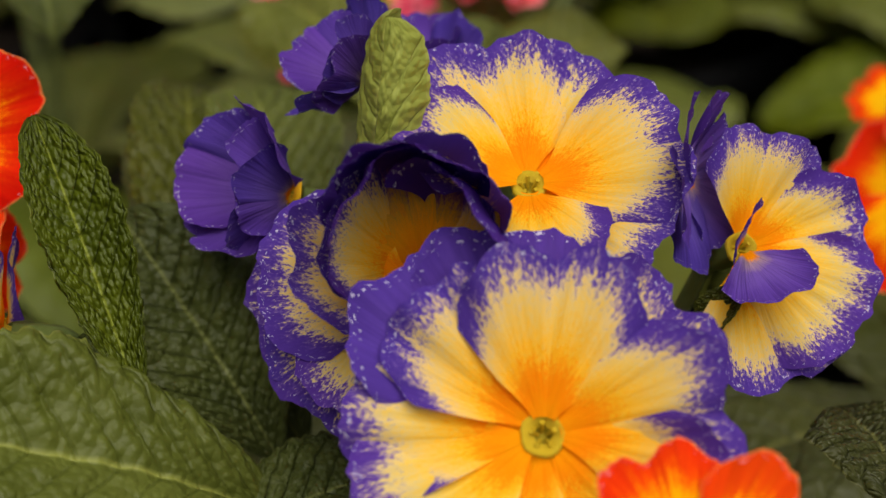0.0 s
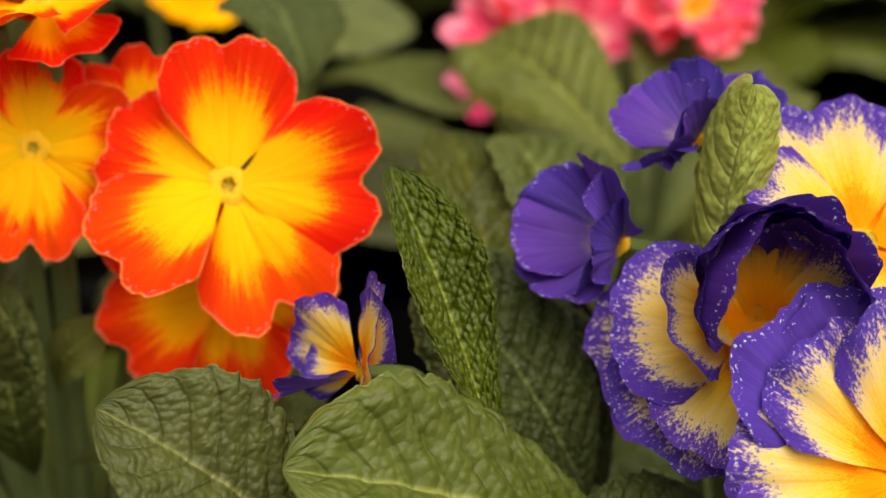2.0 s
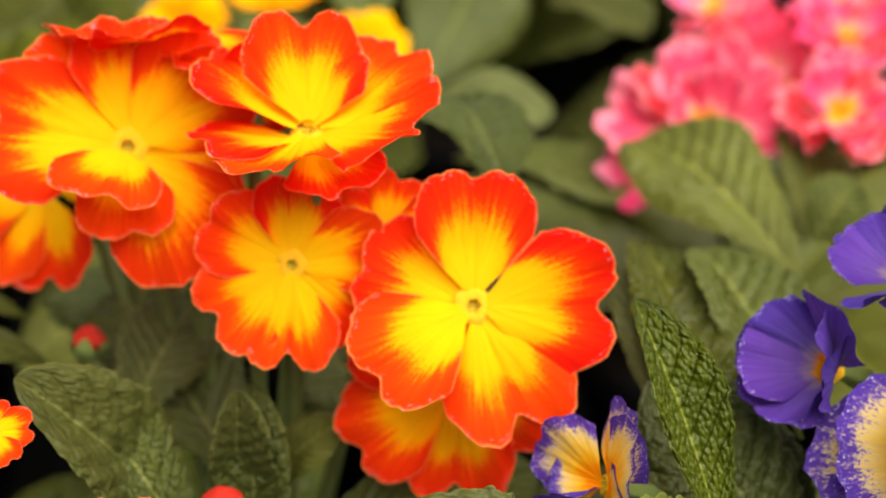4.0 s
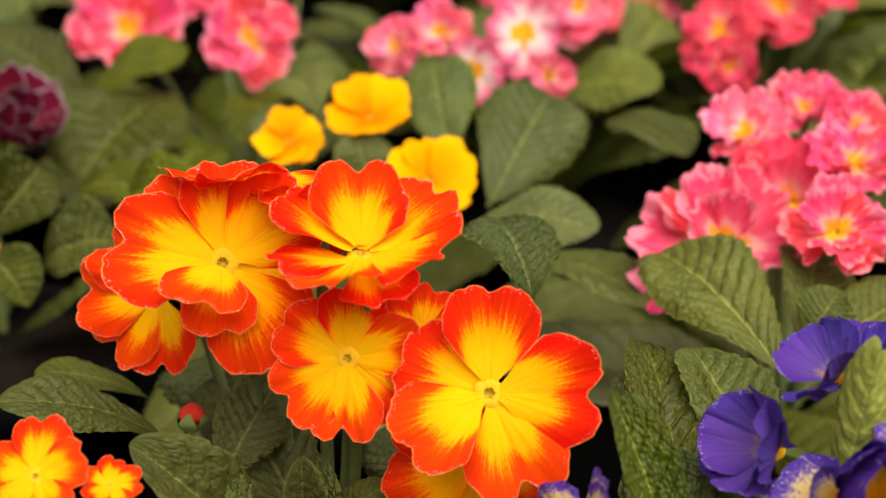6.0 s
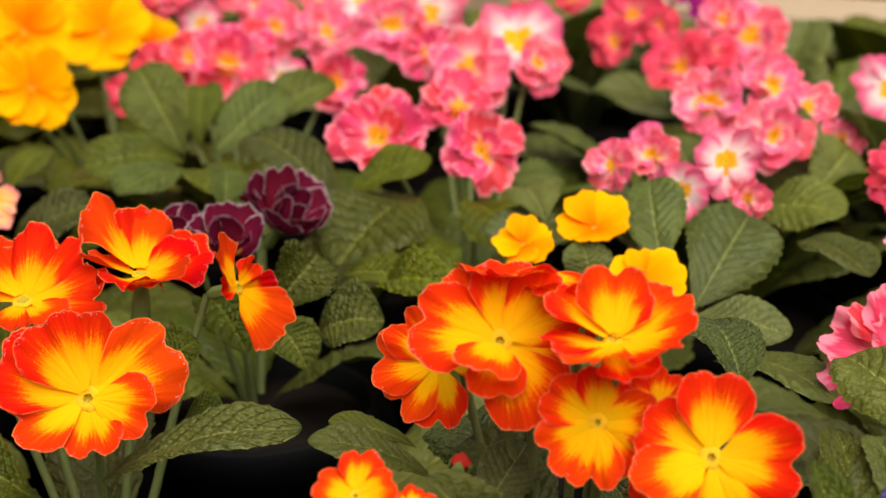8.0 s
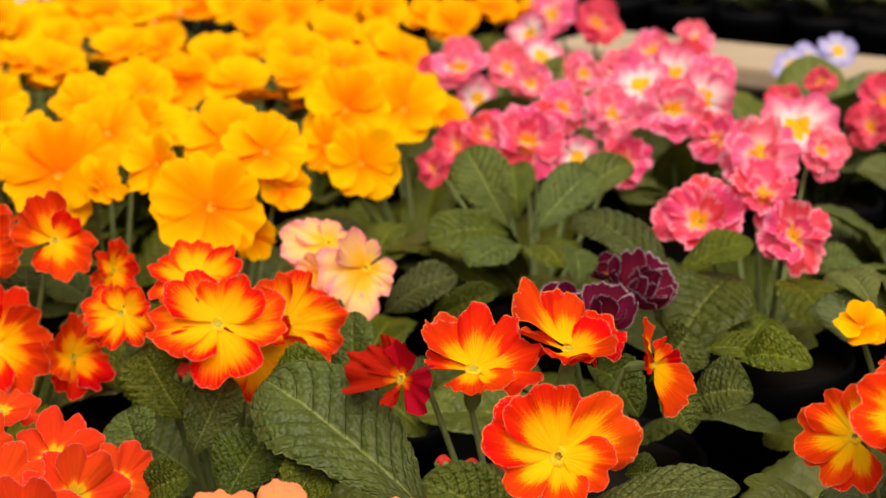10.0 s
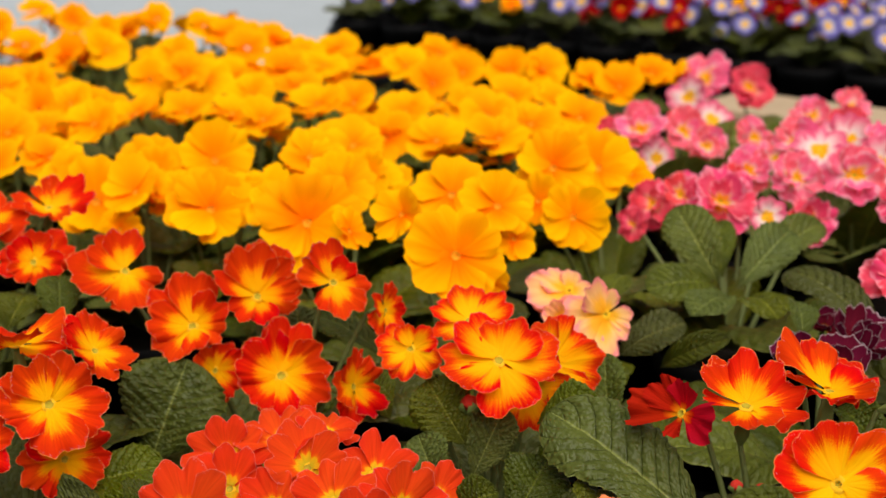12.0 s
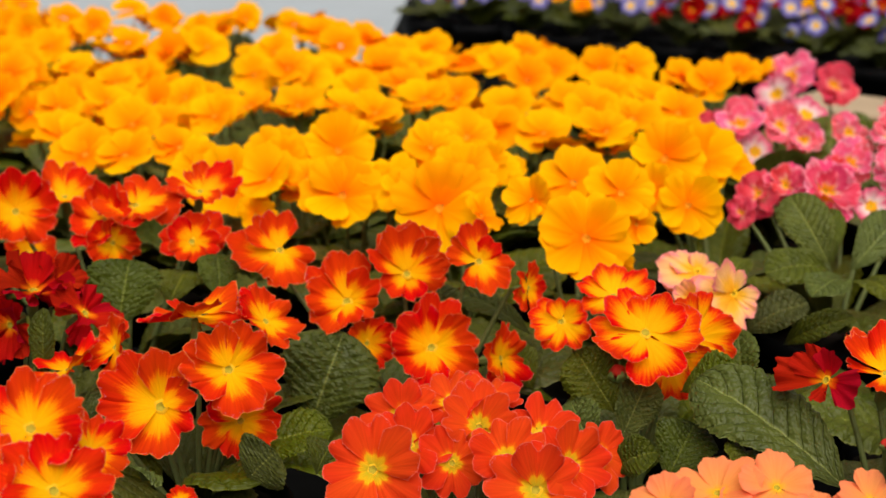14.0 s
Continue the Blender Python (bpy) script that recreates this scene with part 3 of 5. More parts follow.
    for k, spec in enumerate(leaves):
        # picked leaves get a brighter green in place of the sun on them
        own_leaf(plant, spec, rng, LEAF_SUNLIT if k in young else LEAF_PALE if k in light else material or LEAF)
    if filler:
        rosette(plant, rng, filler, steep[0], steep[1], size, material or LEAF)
    for k, spec in enumerate(flowers):
        stalk(plant, spec)
        flower(plant, petals[k] if petals else kind, spec, rng, fine, (heads or {}).get(k))
    return plant


def bud(plant, place, size, tip, tint):
    """A closed bud: wrapped petals in a ribbed green calyx, on a stalk."""
    x, y, z = place
    bm = bmesh.new()
    around, rings = 20, []
    for i in range(11):
        t = i / 10
        r = 0.5 * math.sin(math.pi * min(1.0, 0.12 + 0.84 * t)) ** 0.8
        rings.append([bm.verts.new((r * (1 + 0.08 * math.sin(3 * a + 5 * t)) * math.cos(a), r * (1 + 0.08 * math.sin(3 * a + 5 * t)) * math.sin(a), t * 0.82)) for a in (2 * math.pi * k / around for k in range(around))])
    for low, high in zip(rings, rings[1:]):
        for k in range(around):
            bm.faces.new((low[k], low[(k + 1) % around], high[(k + 1) % around], high[k])).smooth = True
    bm.faces.new(rings[-1])
    mesh = bpy.data.meshes.new("bud")
    bm.to_mesh(mesh)
    bm.free()
    mesh.materials.append(tint)
    way = Vector(tip).normalized()
    m = Matrix.Translation(Vector(place) - plant.location) @ way.to_track_quat("Z", "Y").to_matrix().to_4x4() @ Matrix.Scale(size, 4)
    body = part("bud", mesh, plant, m, "closed red bud")
    for k in range(5):
        rows, uvs = [], []
        for i in range(7):
            v = i / 6
            w = 0.48 * (1 - v) ** 0.55 + 0.01
            r = 0.33 + 0.28 * math.sin(math.pi * min(1.0, v * 0.8 + 0.1)) - 0.06 * v
            rows.append([(r * math.cos(w * s) * 1.0, r * math.sin(w * s) * 1.6, -0.12 + 0.72 * v) for s in (-1, 0, 1)])
            uvs.append([(0.5 + 0.5 * s, v) for s in (-1, 0, 1)])
        part("sepal", grid_mesh("sepal", rows, CALYX, uvs), body, pose(0, 0, 0, 0, 0, 72 * k))
    foot = Vector((0.6 * plant.location.x + 0.4 * x, 0.6 * plant.location.y + 0.4 * y, 0.086)) - plant.location
    top = Vector(place) - plant.location - way * 0.1 * size
    points = [foot.lerp(top, k / 5) + Vector((0, 0, 0.004 * math.sin(math.pi * k / 5))) for k in range(6)]
    part("flower_stalk", tube(points, [0.0016] * 6), plant, Matrix())


# ---- setting ----
def slab(name, corners, low, high, material, label, category):
    """A flat slab with eased edges over a plan of corners."""
    bm = bmesh.new()
    base = [bm.verts.new((x, y, low)) for x, y in corners]
    face = bm.faces.new(base)
    top = bmesh.ops.extrude_face_region(bm, geom=[face])
    bmesh.ops.translate(bm, verts=[v for v in top["geom"] if isinstance(v, bmesh.types.BMVert)], vec=(0, 0, high - low))
    bmesh.ops.recalc_face_normals(bm, faces=bm.faces)
    bmesh.ops.bevel(bm, geom=list(bm.edges), offset=0.003, segments=2, affect="EDGES")
    mesh = bpy.data.meshes.new(name)
    bm.to_mesh(mesh)
    bm.free()
    mesh.materials.append(material)
    return tagged(new(name, mesh), label, category, "", "structure")


ALONG, OUT = Vector((0.738, -0.675)), Vector((0.675, 0.738))


def oblique(a, c):
    """A plan point: a metres along the aisle's direction and c metres out across it."""
    return tuple(ALONG * a + OUT * c)


slab("floor", [(-14, -6), (14, -6), (14, 26), (-14, 26)], -0.85, -0.80, FLOOR, "pale bluish concrete floor below the benches", "floor")
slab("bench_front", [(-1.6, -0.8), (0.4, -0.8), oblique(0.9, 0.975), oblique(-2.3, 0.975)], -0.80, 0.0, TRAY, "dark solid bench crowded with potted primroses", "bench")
slab("board", [oblique(-0.97, 0.992), oblique(0.9, 0.992), oblique(0.9, 1.113), oblique(-0.97, 1.113)], 0.095, 0.115, WOOD, "pale bare timber board along the bench edge", "board")
# added dark panel, covers the front bench's side of the gap
slab("apron", [oblique(-0.97, 0.985), oblique(0.9, 0.985), oblique(0.9, 1.108), oblique(-0.97, 1.108)], -0.80, 0.095, TRAY, "dark upright panel added below the timber board", "board")
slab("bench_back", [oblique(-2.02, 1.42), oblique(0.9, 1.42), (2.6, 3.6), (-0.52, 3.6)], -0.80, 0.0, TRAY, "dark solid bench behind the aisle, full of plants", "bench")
# added black sheet, stands in for the shade in the gap between the benches
slab("skirt", [oblique(-2.02, 1.405), oblique(0.9, 1.405), oblique(0.9, 1.417), oblique(-2.02, 1.417)], -0.80, 0.004, TRAY, "black panel added for the shade below the edge of the far bench", "board")


# ---- where flowers sit: x, y, z, azimuth, elevation, spin, width; leaves: foot, tip, facing, width, bend, fold ----
VIOLET_FLOWERS = [
    (0.0448, 0.1355, 0.1531, -106, 39, 70, 0.0444),
    (0.0386, 0.1597, 0.1615, -118, 39, 142, 0.0439),
    (0.0538, 0.1614, 0.1707, -100, 59, 72, 0.0380),
    (0.0781, 0.1543, 0.1600, -93, 31, 36, 0.0340),
    (0.0505, 0.1905, 0.1745, -86, 76, 63, 0.0210),
    (0.0285, 0.1801, 0.1679, -168, 30, 78, 0.0290),
    (0.0399, 0.1804, 0.1802, 172, 47, 129, 0.0230),
    (-0.0097, 0.1762, 0.1593, 170, 18, 116, 0.0248),
    (0.0407, 0.1646, 0.1610, -108, 36, 87, 0.0409),
    (0.0728, 0.1581, 0.1694, -41, 8, 58, 0.0240),
]
VIOLET_LEAVES = [
    (0.0043, 0.1645, 0.1487, -0.0011, 0.1866, 0.1821, 0.1000, -0.7800, 0.6100, 0.0147, 0.05, 45),
    (0.0345, 0.1701, 0.1529, 0.0395, 0.1655, 0.1932, -0.5600, -0.4800, 0.7000, 0.0235, 0.03, -58, 0.50),
    (0.0199, 0.1632, 0.1299, -0.0248, 0.1572, 0.1597, -0.0700, -0.5200, 0.8500, 0.0290, 0.1, 20),
    (-0.0175, 0.1640, 0.1362, -0.0434, 0.1704, 0.1653, 0.0100, -0.5900, 0.8100, 0.0244, 0.12, 25),
    (0.0208, 0.1734, 0.1322, 0.0069, 0.1944, 0.1639, -0.0900, -0.5600, 0.8200, 0.0233, 0.1, 20),
    (0.0115, 0.1834, 0.1455, 0.0223, 0.2316, 0.1671, 0.0900, -0.7600, 0.6500, 0.0196, 0.1, 25),
]
VIOLET_LEAVES += [
    (0.0309, 0.1904, 0.1491, 0.0315, 0.2273, 0.1660, 0.0600, -0.7500, 0.6600, 0.0216, 0.1, 30),
    (0.0098, 0.1998, 0.1528, 0.0250, 0.2310, 0.1642, -0.4200, -0.6000, 0.6800, 0.0154, 0.1, 20),
    (0.0249, 0.1764, 0.1311, 0.0157, 0.1984, 0.1542, -0.3000, -0.5800, 0.7600, 0.0220, 0.08, 25),
    (0.0032, 0.1600, 0.1294, 0.0337, 0.1628, 0.1348, -0.0600, -0.4600, 0.8900, 0.0156, 0.1, 20),
    (0.0907, 0.1522, 0.1350, 0.0881, 0.1296, 0.1344, 0.0400, -0.4800, 0.8700, 0.0210, 0.1, 20),
    (0.0721, 0.1534, 0.1459, 0.0770, 0.1507, 0.1568, -0.7100, -0.4200, 0.5700, 0.0077, 0.1, 50),
]
VIOLET_PETALS = {}
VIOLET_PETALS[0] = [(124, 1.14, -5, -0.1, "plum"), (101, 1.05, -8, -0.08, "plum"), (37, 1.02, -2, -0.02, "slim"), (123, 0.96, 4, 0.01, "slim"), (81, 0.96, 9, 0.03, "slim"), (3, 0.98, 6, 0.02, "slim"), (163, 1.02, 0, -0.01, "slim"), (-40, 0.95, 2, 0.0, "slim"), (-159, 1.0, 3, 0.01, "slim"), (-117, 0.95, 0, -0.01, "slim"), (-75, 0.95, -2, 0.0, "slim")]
VIOLET_PETALS[1] = [(173, 0.9, 4, 0.0, "violet"), (-169, 1.02, -10, -0.03, "violet"), (-142, 0.95, -8, -0.02, "violet"), (-117, 0.85, 4, 0.01, "violet"), (-77, 0.8, 0, 0.0, "violet")]
VIOLET_PETALS[2] = [(150, 0.92, 16, 0.03), (122, 1.16, 4, 0.0), (96, 1.08, 6, 0.02), (72, 1.06, 3, 0.0), (41, 1.05, 2, -0.01), (1, 1.05, 8, 0.03), (-45, 1.0, 2, -0.01), (-96, 0.85, 12, 0.01), (55, 1.2, -12, -0.06)]
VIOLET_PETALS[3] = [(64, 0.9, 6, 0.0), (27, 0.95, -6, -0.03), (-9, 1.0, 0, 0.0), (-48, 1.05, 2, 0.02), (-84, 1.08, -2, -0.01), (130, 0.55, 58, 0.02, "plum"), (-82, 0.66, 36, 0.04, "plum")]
VIOLET_PETALS[4] = [(63, 1.0, 30, 0.0), (120, 1.0, 34, 0.01), (-170, 0.95, 46, 0.0), (-110, 0.9, 58, 0.02), (-50, 0.9, 55, 0.0), (5, 1.0, 40, 0.01)]
VIOLET_PETALS[5] = [(78, 1, 35, 0), (171, 1, 40, 0.01), (-160, 1, 45, 0.02), (-102, 1, 35, 0), (-9, 1, 40, 0.01), (20, 1, 45, 0.02)]
VIOLET_PETALS[6] = [(129, 1, 25, 0), (-175, 1, 30, 0.01), (-157, 1, 35, 0.02), (-51, 1, 25, 0), (5, 1, 30, 0.01), (23, 1, 35, 0.02)]
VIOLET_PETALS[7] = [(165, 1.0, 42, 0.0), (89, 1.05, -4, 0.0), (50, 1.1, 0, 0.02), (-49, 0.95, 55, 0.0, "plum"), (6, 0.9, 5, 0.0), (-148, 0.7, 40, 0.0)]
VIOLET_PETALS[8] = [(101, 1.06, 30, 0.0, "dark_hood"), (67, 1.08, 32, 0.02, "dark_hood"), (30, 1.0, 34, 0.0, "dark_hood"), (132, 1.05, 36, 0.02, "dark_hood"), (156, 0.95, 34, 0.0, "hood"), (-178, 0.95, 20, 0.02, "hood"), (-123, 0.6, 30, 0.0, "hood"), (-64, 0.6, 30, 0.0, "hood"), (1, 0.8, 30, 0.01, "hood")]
ORANGE_FLOWERS = [
    (-0.0192, 0.2035, 0.1762, -104, 31, 93, 0.0416),
    (-0.0205, 0.2098, 0.1586, -107, 15, 60, 0.0378),
    (-0.0433, 0.2169, 0.1812, -105, 19, -92, 0.0320),
    (-0.0632, 0.2382, 0.1953, -97, 29, 95, 0.0446),
    (-0.0388, 0.2203, 0.2003, -99, 86, 60, 0.0385),
    (-0.0750, 0.2640, 0.1800, -122, 22, -113, 0.0385),
    (-0.0540, 0.2490, 0.2085, 60, 80, -36, 0.0400),
    (-0.0430, 0.2390, 0.2030, 75, 62, -26, 0.0290),
    (-0.0288, 0.2170, 0.1826, -116, 40, 154, 0.0226),
]
ORANGE_LEAVES = [
    (-0.0650, 0.2299, 0.1251, -0.0858, 0.2114, 0.1733, -0.0500, -0.5300, 0.8500, 0.0206, 0.12, 25),
    (-0.0782, 0.2570, 0.1486, -0.1115, 0.2567, 0.1636, 0.0600, -0.3500, 0.9300, 0.0138, 0.12, 15),
    (-0.0806, 0.2793, 0.1480, -0.1046, 0.2851, 0.1558, 0.0600, -0.3500, 0.9300, 0.0094, 0.1, 15),
    (-0.0512, 0.2195, 0.1274, -0.0506, 0.2162, 0.1624, -0.2700, -0.7800, 0.5700, 0.0146, 0.14, 35),
    (-0.0457, 0.2233, 0.1385, -0.0368, 0.2177, 0.1519, 0.0600, -0.4800, 0.8700, 0.0088, 0.2, 15),
    (-0.0459, 0.2184, 0.1288, -0.0061, 0.2095, 0.1390, -0.0700, -0.2600, 0.9600, 0.0214, 0.08, 15),
]
ORANGE_LEAVES += [
    (-0.0640, 0.2067, 0.1394, -0.0758, 0.2244, 0.1609, 0.0900, -0.6800, 0.7300, 0.0156, 0.1, 25),
    (-0.0514, 0.2345, 0.1333, -0.0641, 0.2732, 0.1537, -0.0300, -0.7000, 0.7100, 0.0289, 0.1, 20),
    (-0.0553, 0.2634, 0.1408, -0.0631, 0.3037, 0.1450, -0.2100, -0.6100, 0.7600, 0.0317, 0.1, 20),
    (-0.0204, 0.2389, 0.1299, -0.0285, 0.2596, 0.1415, -0.1400, -0.7200, 0.6800, 0.0220, 0.1, 20),
    (-0.0688, 0.2420, 0.1438, -0.0532, 0.2555, 0.1582, -0.1500, -0.7600, 0.6300, 0.0176, 0.1, 25),
    (-0.0545, 0.2242, 0.1389, -0.0548, 0.2090, 0.1663, -0.0300, -0.7100, 0.7000, 0.0127, 0.1, 40),
]
ORANGE_LEAVES += [
    (0.0042, 0.2514, 0.1710, 0.0038, 0.2775, 0.1808, 0.1700, -0.7100, 0.6800, 0.0238, 0.1, 20),
]
ORANGE_PETALS = {}
ORANGE_PETALS[0] = [(153, 0.92, -4, -0.03), (86, 1.0, 4, 0.01), (-70, 1.04, 0, 0.0), (-2, 1.05, 5, 0.02), (-152, 0.98, 8, 0.03)]
ORANGE_PETALS[2] = [(-40, 0.95, -3, -0.03), (148, 0.95, -2, 0.0), (83, 0.9, -2, -0.02), (9, 0.95, 0, -0.01), (-147, 1.0, 2, 0.01), (-94, 1.02, 6, 0.03)]
ORANGE_PETALS[3] = [(115, 0.95, -4, -0.02), (80, 0.95, 0, 0.0), (35, 1.0, 2, 0.01), (-25, 0.9, -6, -0.03), (-63, 1.05, 0, 0.0), (-97, 0.72, 14, 0.03), (165, 1.05, 4, 0.02), (-120, 0.8, 48, 0.04)]
ORANGE_PETALS[4] = [(142, 1.05, 24, 0.02), (-116, 1.05, 2, 0.03), (89, 0.95, 62, 0.03), (24, 1.12, 20, 0.01), (-30, 1.10, 12, 0.0), (-70, 0.80, -14, -0.04), (-165, 0.95, 6, -0.03), (60, 0.8, 50, 0.0)]
ORANGE_PETALS[5] = [(-175, 1.0, 2, 0.0), (-128, 0.95, -2, 0.02), (-80, 0.95, 0, 0.0), (143, 0.9, 4, 0.0), (80, 0.9, 0, 0.0), (20, 0.9, 0, 0.01)]
ORANGE_PETALS[6] = [(-155, 1.0, -22, 0.0), (-110, 1.05, -30, 0.02), (-60, 1.0, -24, 0.0), (-10, 1.0, -10, 0.01), (50, 1.0, 0, 0.0), (100, 1.0, 4, 0.02), (160, 1.0, -12, 0.01)]
ORANGE_PETALS[7] = [(-140, 1.0, -20, 0.0), (-85, 1.05, -35, 0.02), (-35, 1.0, -15, 0.0), (30, 1.0, 8, 0.01), (110, 1.0, 12, 0.0)]
SMALL_ORANGE_FLOWERS = [
    (-0.1027, 0.2062, 0.1726, -112, 51, 90, 0.0243),
    (-0.0901, 0.2026, 0.1706, -72, 54, 59, 0.0116),
    (-0.0792, 0.1695, 0.1678, -90, 55, 29, 0.0211),
]
SECOND_ORANGE_FLOWERS = [
    (-0.1684, 0.2731, 0.1733, -89, 31, 91, 0.0515),
    (-0.1912, 0.3306, 0.1815, -85, 74, 86, 0.0527),
    (-0.2167, 0.3318, 0.1785, -143, 28, 177, 0.0382),
    (-0.1564, 0.3360, 0.1854, -19, 83, 26, 0.0507),
    (-0.1277, 0.3264, 0.1826, -34, 19, -38, 0.0337),
]
SECOND_ORANGE_PETALS = {}
SECOND_ORANGE_PETALS[0] = [(151, 1.05, 6, 0.0), (117, 0.97, 12, 0.03), (70, 0.92, 12, -0.02), (24, 1.09, 6, 0.0), (-16, 0.73, 6, 0.03), (-85, 0.65, 6, -0.02), (-164, 0.85, 6, 0.0)]
SECOND_ORANGE_PETALS[1] = [(162, 0.69, -4, 0.0), (120, 0.91, 12, 0.03), (89, 1.05, 6, -0.02), (63, 1.03, 6, 0.0), (-2, 0.94, -4, 0.03), (-50, 0.6, -4, -0.02), (-118, 0.6, 0, 0.0)]
SECOND_ORANGE_PETALS[2] = [(-173, 1.3, 0, 0.0), (155, 1.0, -4, 0.03), (90, 0.74, 12, -0.02), (-82, 0.6, 6, 0.0), (-2, 1.08, -4, 0.03)]
SECOND_ORANGE_PETALS[3] = [(95, 0.75, 6, 0.0), (36, 1.3, 6, 0.03), (5, 1.3, 6, -0.02), (-37, 0.92, -4, 0.0), (-136, 0.88, 0, 0.03), (-172, 0.89, 0, -0.02)]
SECOND_ORANGE_PETALS[4] = [(121, 1.1, 6, 0.0), (155, 0.6, 0, 0.03), (-62, 1.3, -4, -0.02), (-30, 0.94, -4, 0.0), (39, 0.6, 6, 0.03)]
SECOND_ORANGE_LEAVES = [
    (-0.2087, 0.3142, 0.1345, -0.2674, 0.3663, 0.1666, 0.1000, -0.6700, 0.7400, 0.0468, 0.08, 20),
    (-0.1671, 0.2752, 0.1479, -0.1128, 0.2579, 0.1667, -0.0600, -0.3200, 0.9500, 0.0180, 0.1, 20),
    (-0.1810, 0.2479, 0.1578, -0.2132, 0.2471, 0.1791, -0.0400, -0.5700, 0.8200, 0.0231, 0.12, 20),
    (-0.1443, 0.2875, 0.1591, -0.1332, 0.2865, 0.1589, 0.1500, -0.7400, 0.6500, 0.0154, 0.15, 30),
    (-0.1517, 0.3108, 0.1641, -0.1404, 0.3172, 0.1704, -0.2500, -0.7100, 0.6600, 0.0161, 0.15, 30),
    (-0.2489, 0.3498, 0.1361, -0.2552, 0.3105, 0.1434, 0.1500, -0.6600, 0.7300, 0.0221, 0.15, 20),
]
THIRD_ORANGE_FLOWERS = [
    (-0.2871, 0.4017, 0.1768, -88, 51, 97, 0.0540),
    (-0.3266, 0.4136, 0.1789, -106, 25, 86, 0.0359),
    (-0.2619, 0.4197, 0.1687, -60, 35, 15, 0.0502),
    (-0.2995, 0.4355, 0.1849, -103, 67, 102, 0.0433),
    (-0.2746, 0.4126, 0.1608, -80, 3, 59, 0.0449),
]
THIRD_ORANGE_PETALS = {}
THIRD_ORANGE_PETALS[0] = [(-171, 1.07, 4, -0.0), (134, 0.94, 14, 0.034), (90, 0.71, 14, -0.018), (36, 0.84, 14, -0.0), (1, 1.03, -4, 0.035), (-80, 1.1, -4, -0.015), (-132, 0.83, 4, 0.001)]
THIRD_ORANGE_PETALS[1] = [(159, 0.9, 4, 0.001), (111, 0.65, 10, 0.027), (35, 0.8, 6, -0.022), (-32, 0.93, 4, 0.003), (-99, 0.9, 4, 0.028), (-149, 0.87, 8, -0.024)]
THIRD_ORANGE_PETALS[2] = [(41, 1.0, 0, 0.0), (-11, 1.1, -10, -0.02), (-64, 1.0, -20, 0.0), (104, 0.9, 20, 0.01), (-173, 0.8, 30, 0.0)]
THIRD_ORANGE_LEAVES = [
    (-0.3020, 0.3919, 0.1404, -0.3193, 0.4096, 0.1651, -0.1200, -0.8800, 0.4600, 0.0319, 0.06, 25),
    (-0.2997, 0.3879, 0.1264, -0.2847, 0.4054, 0.1531, 0.0800, -0.8300, 0.5400, 0.0246, 0.06, 25),
    (-0.2703, 0.3938, 0.1498, -0.2418, 0.3858, 0.1605, 0.0900, -0.6000, 0.7900, 0.0266, 0.15, 35),
    (-0.2329, 0.4288, 0.1294, -0.2343, 0.4488, 0.1634, -0.3200, -0.8400, 0.4500, 0.0234, 0.1, 30),
    (-0.3137, 0.3685, 0.1302, -0.3235, 0.3844, 0.1491, -0.3100, -0.7200, 0.6200, 0.0262, 0.1, 30),
]
FOURTH_ORANGE_FLOWERS = [
    (-0.4363, 0.4848, 0.1670, -84, 33, 99, 0.0532),
    (-0.4045, 0.4945, 0.1794, -80, 33, 86, 0.0468),
    (-0.3659, 0.4897, 0.1877, -68, 24, 61, 0.0437),
    (-0.3911, 0.4645, 0.1480, -78, 26, 75, 0.0562),
    (-0.3401, 0.4816, 0.1757, -30, 15, 26, 0.0299),
    (-0.3554, 0.4529, 0.1463, -33, 17, 51, 0.0396),
    (-0.4262, 0.4849, 0.1437, -68, 13, 73, 0.0358),
    (-0.4759, 0.5219, 0.1854, -67, 36, 110, 0.0454),
]
FOURTH_ORANGE_PETALS = {}
FOURTH_ORANGE_PETALS[0] = [(124, 1.03, 6, 0.001), (86, 1.06, 6, 0.029), (45, 0.8, 14, -0.02), (-15, 0.62, -4, 0.001), (-80, 0.6, 8, 0.028), (-137, 0.86, 0, -0.023), (172, 0.9, 8, 0.0)]
FOURTH_ORANGE_PETALS[1] = [(142, 1.11, 14, -0.0), (98, 1.19, 14, 0.034), (67, 1.22, 6, -0.019), (31, 1.07, 14, -0.001), (-2, 0.92, -4, 0.032), (-72, 0.66, -4, -0.023), (-146, 0.7, -4, -0.002)]
FOURTH_ORANGE_PETALS[2] = [(146, 0.95, 6, 0.003), (98, 1.05, 10, 0.03), (46, 0.69, 14, -0.016), (-29, 0.84, 8, 0.002), (-71, 0.95, 8, 0.029), (-116, 0.79, 8, -0.015)]
FOURTH_ORANGE_PETALS[3] = [(114, 0.87, 6, 0.004), (76, 1.02, 6, 0.025), (20, 0.9, 8, -0.023), (-45, 0.95, 8, 0.003), (-102, 0.8, 4, 0.029), (-156, 0.82, 8, -0.019), (155, 0.92, 8, 0.001)]
FOURTH_ORANGE_PETALS[7] = [(136, 1.06, 10, 0.002), (85, 0.99, 6, 0.034), (-34, 0.87, 0, -0.018), (-88, 1.14, 4, 0.005), (-122, 0.92, -4, 0.032), (178, 1.35, 0, -0.019)]
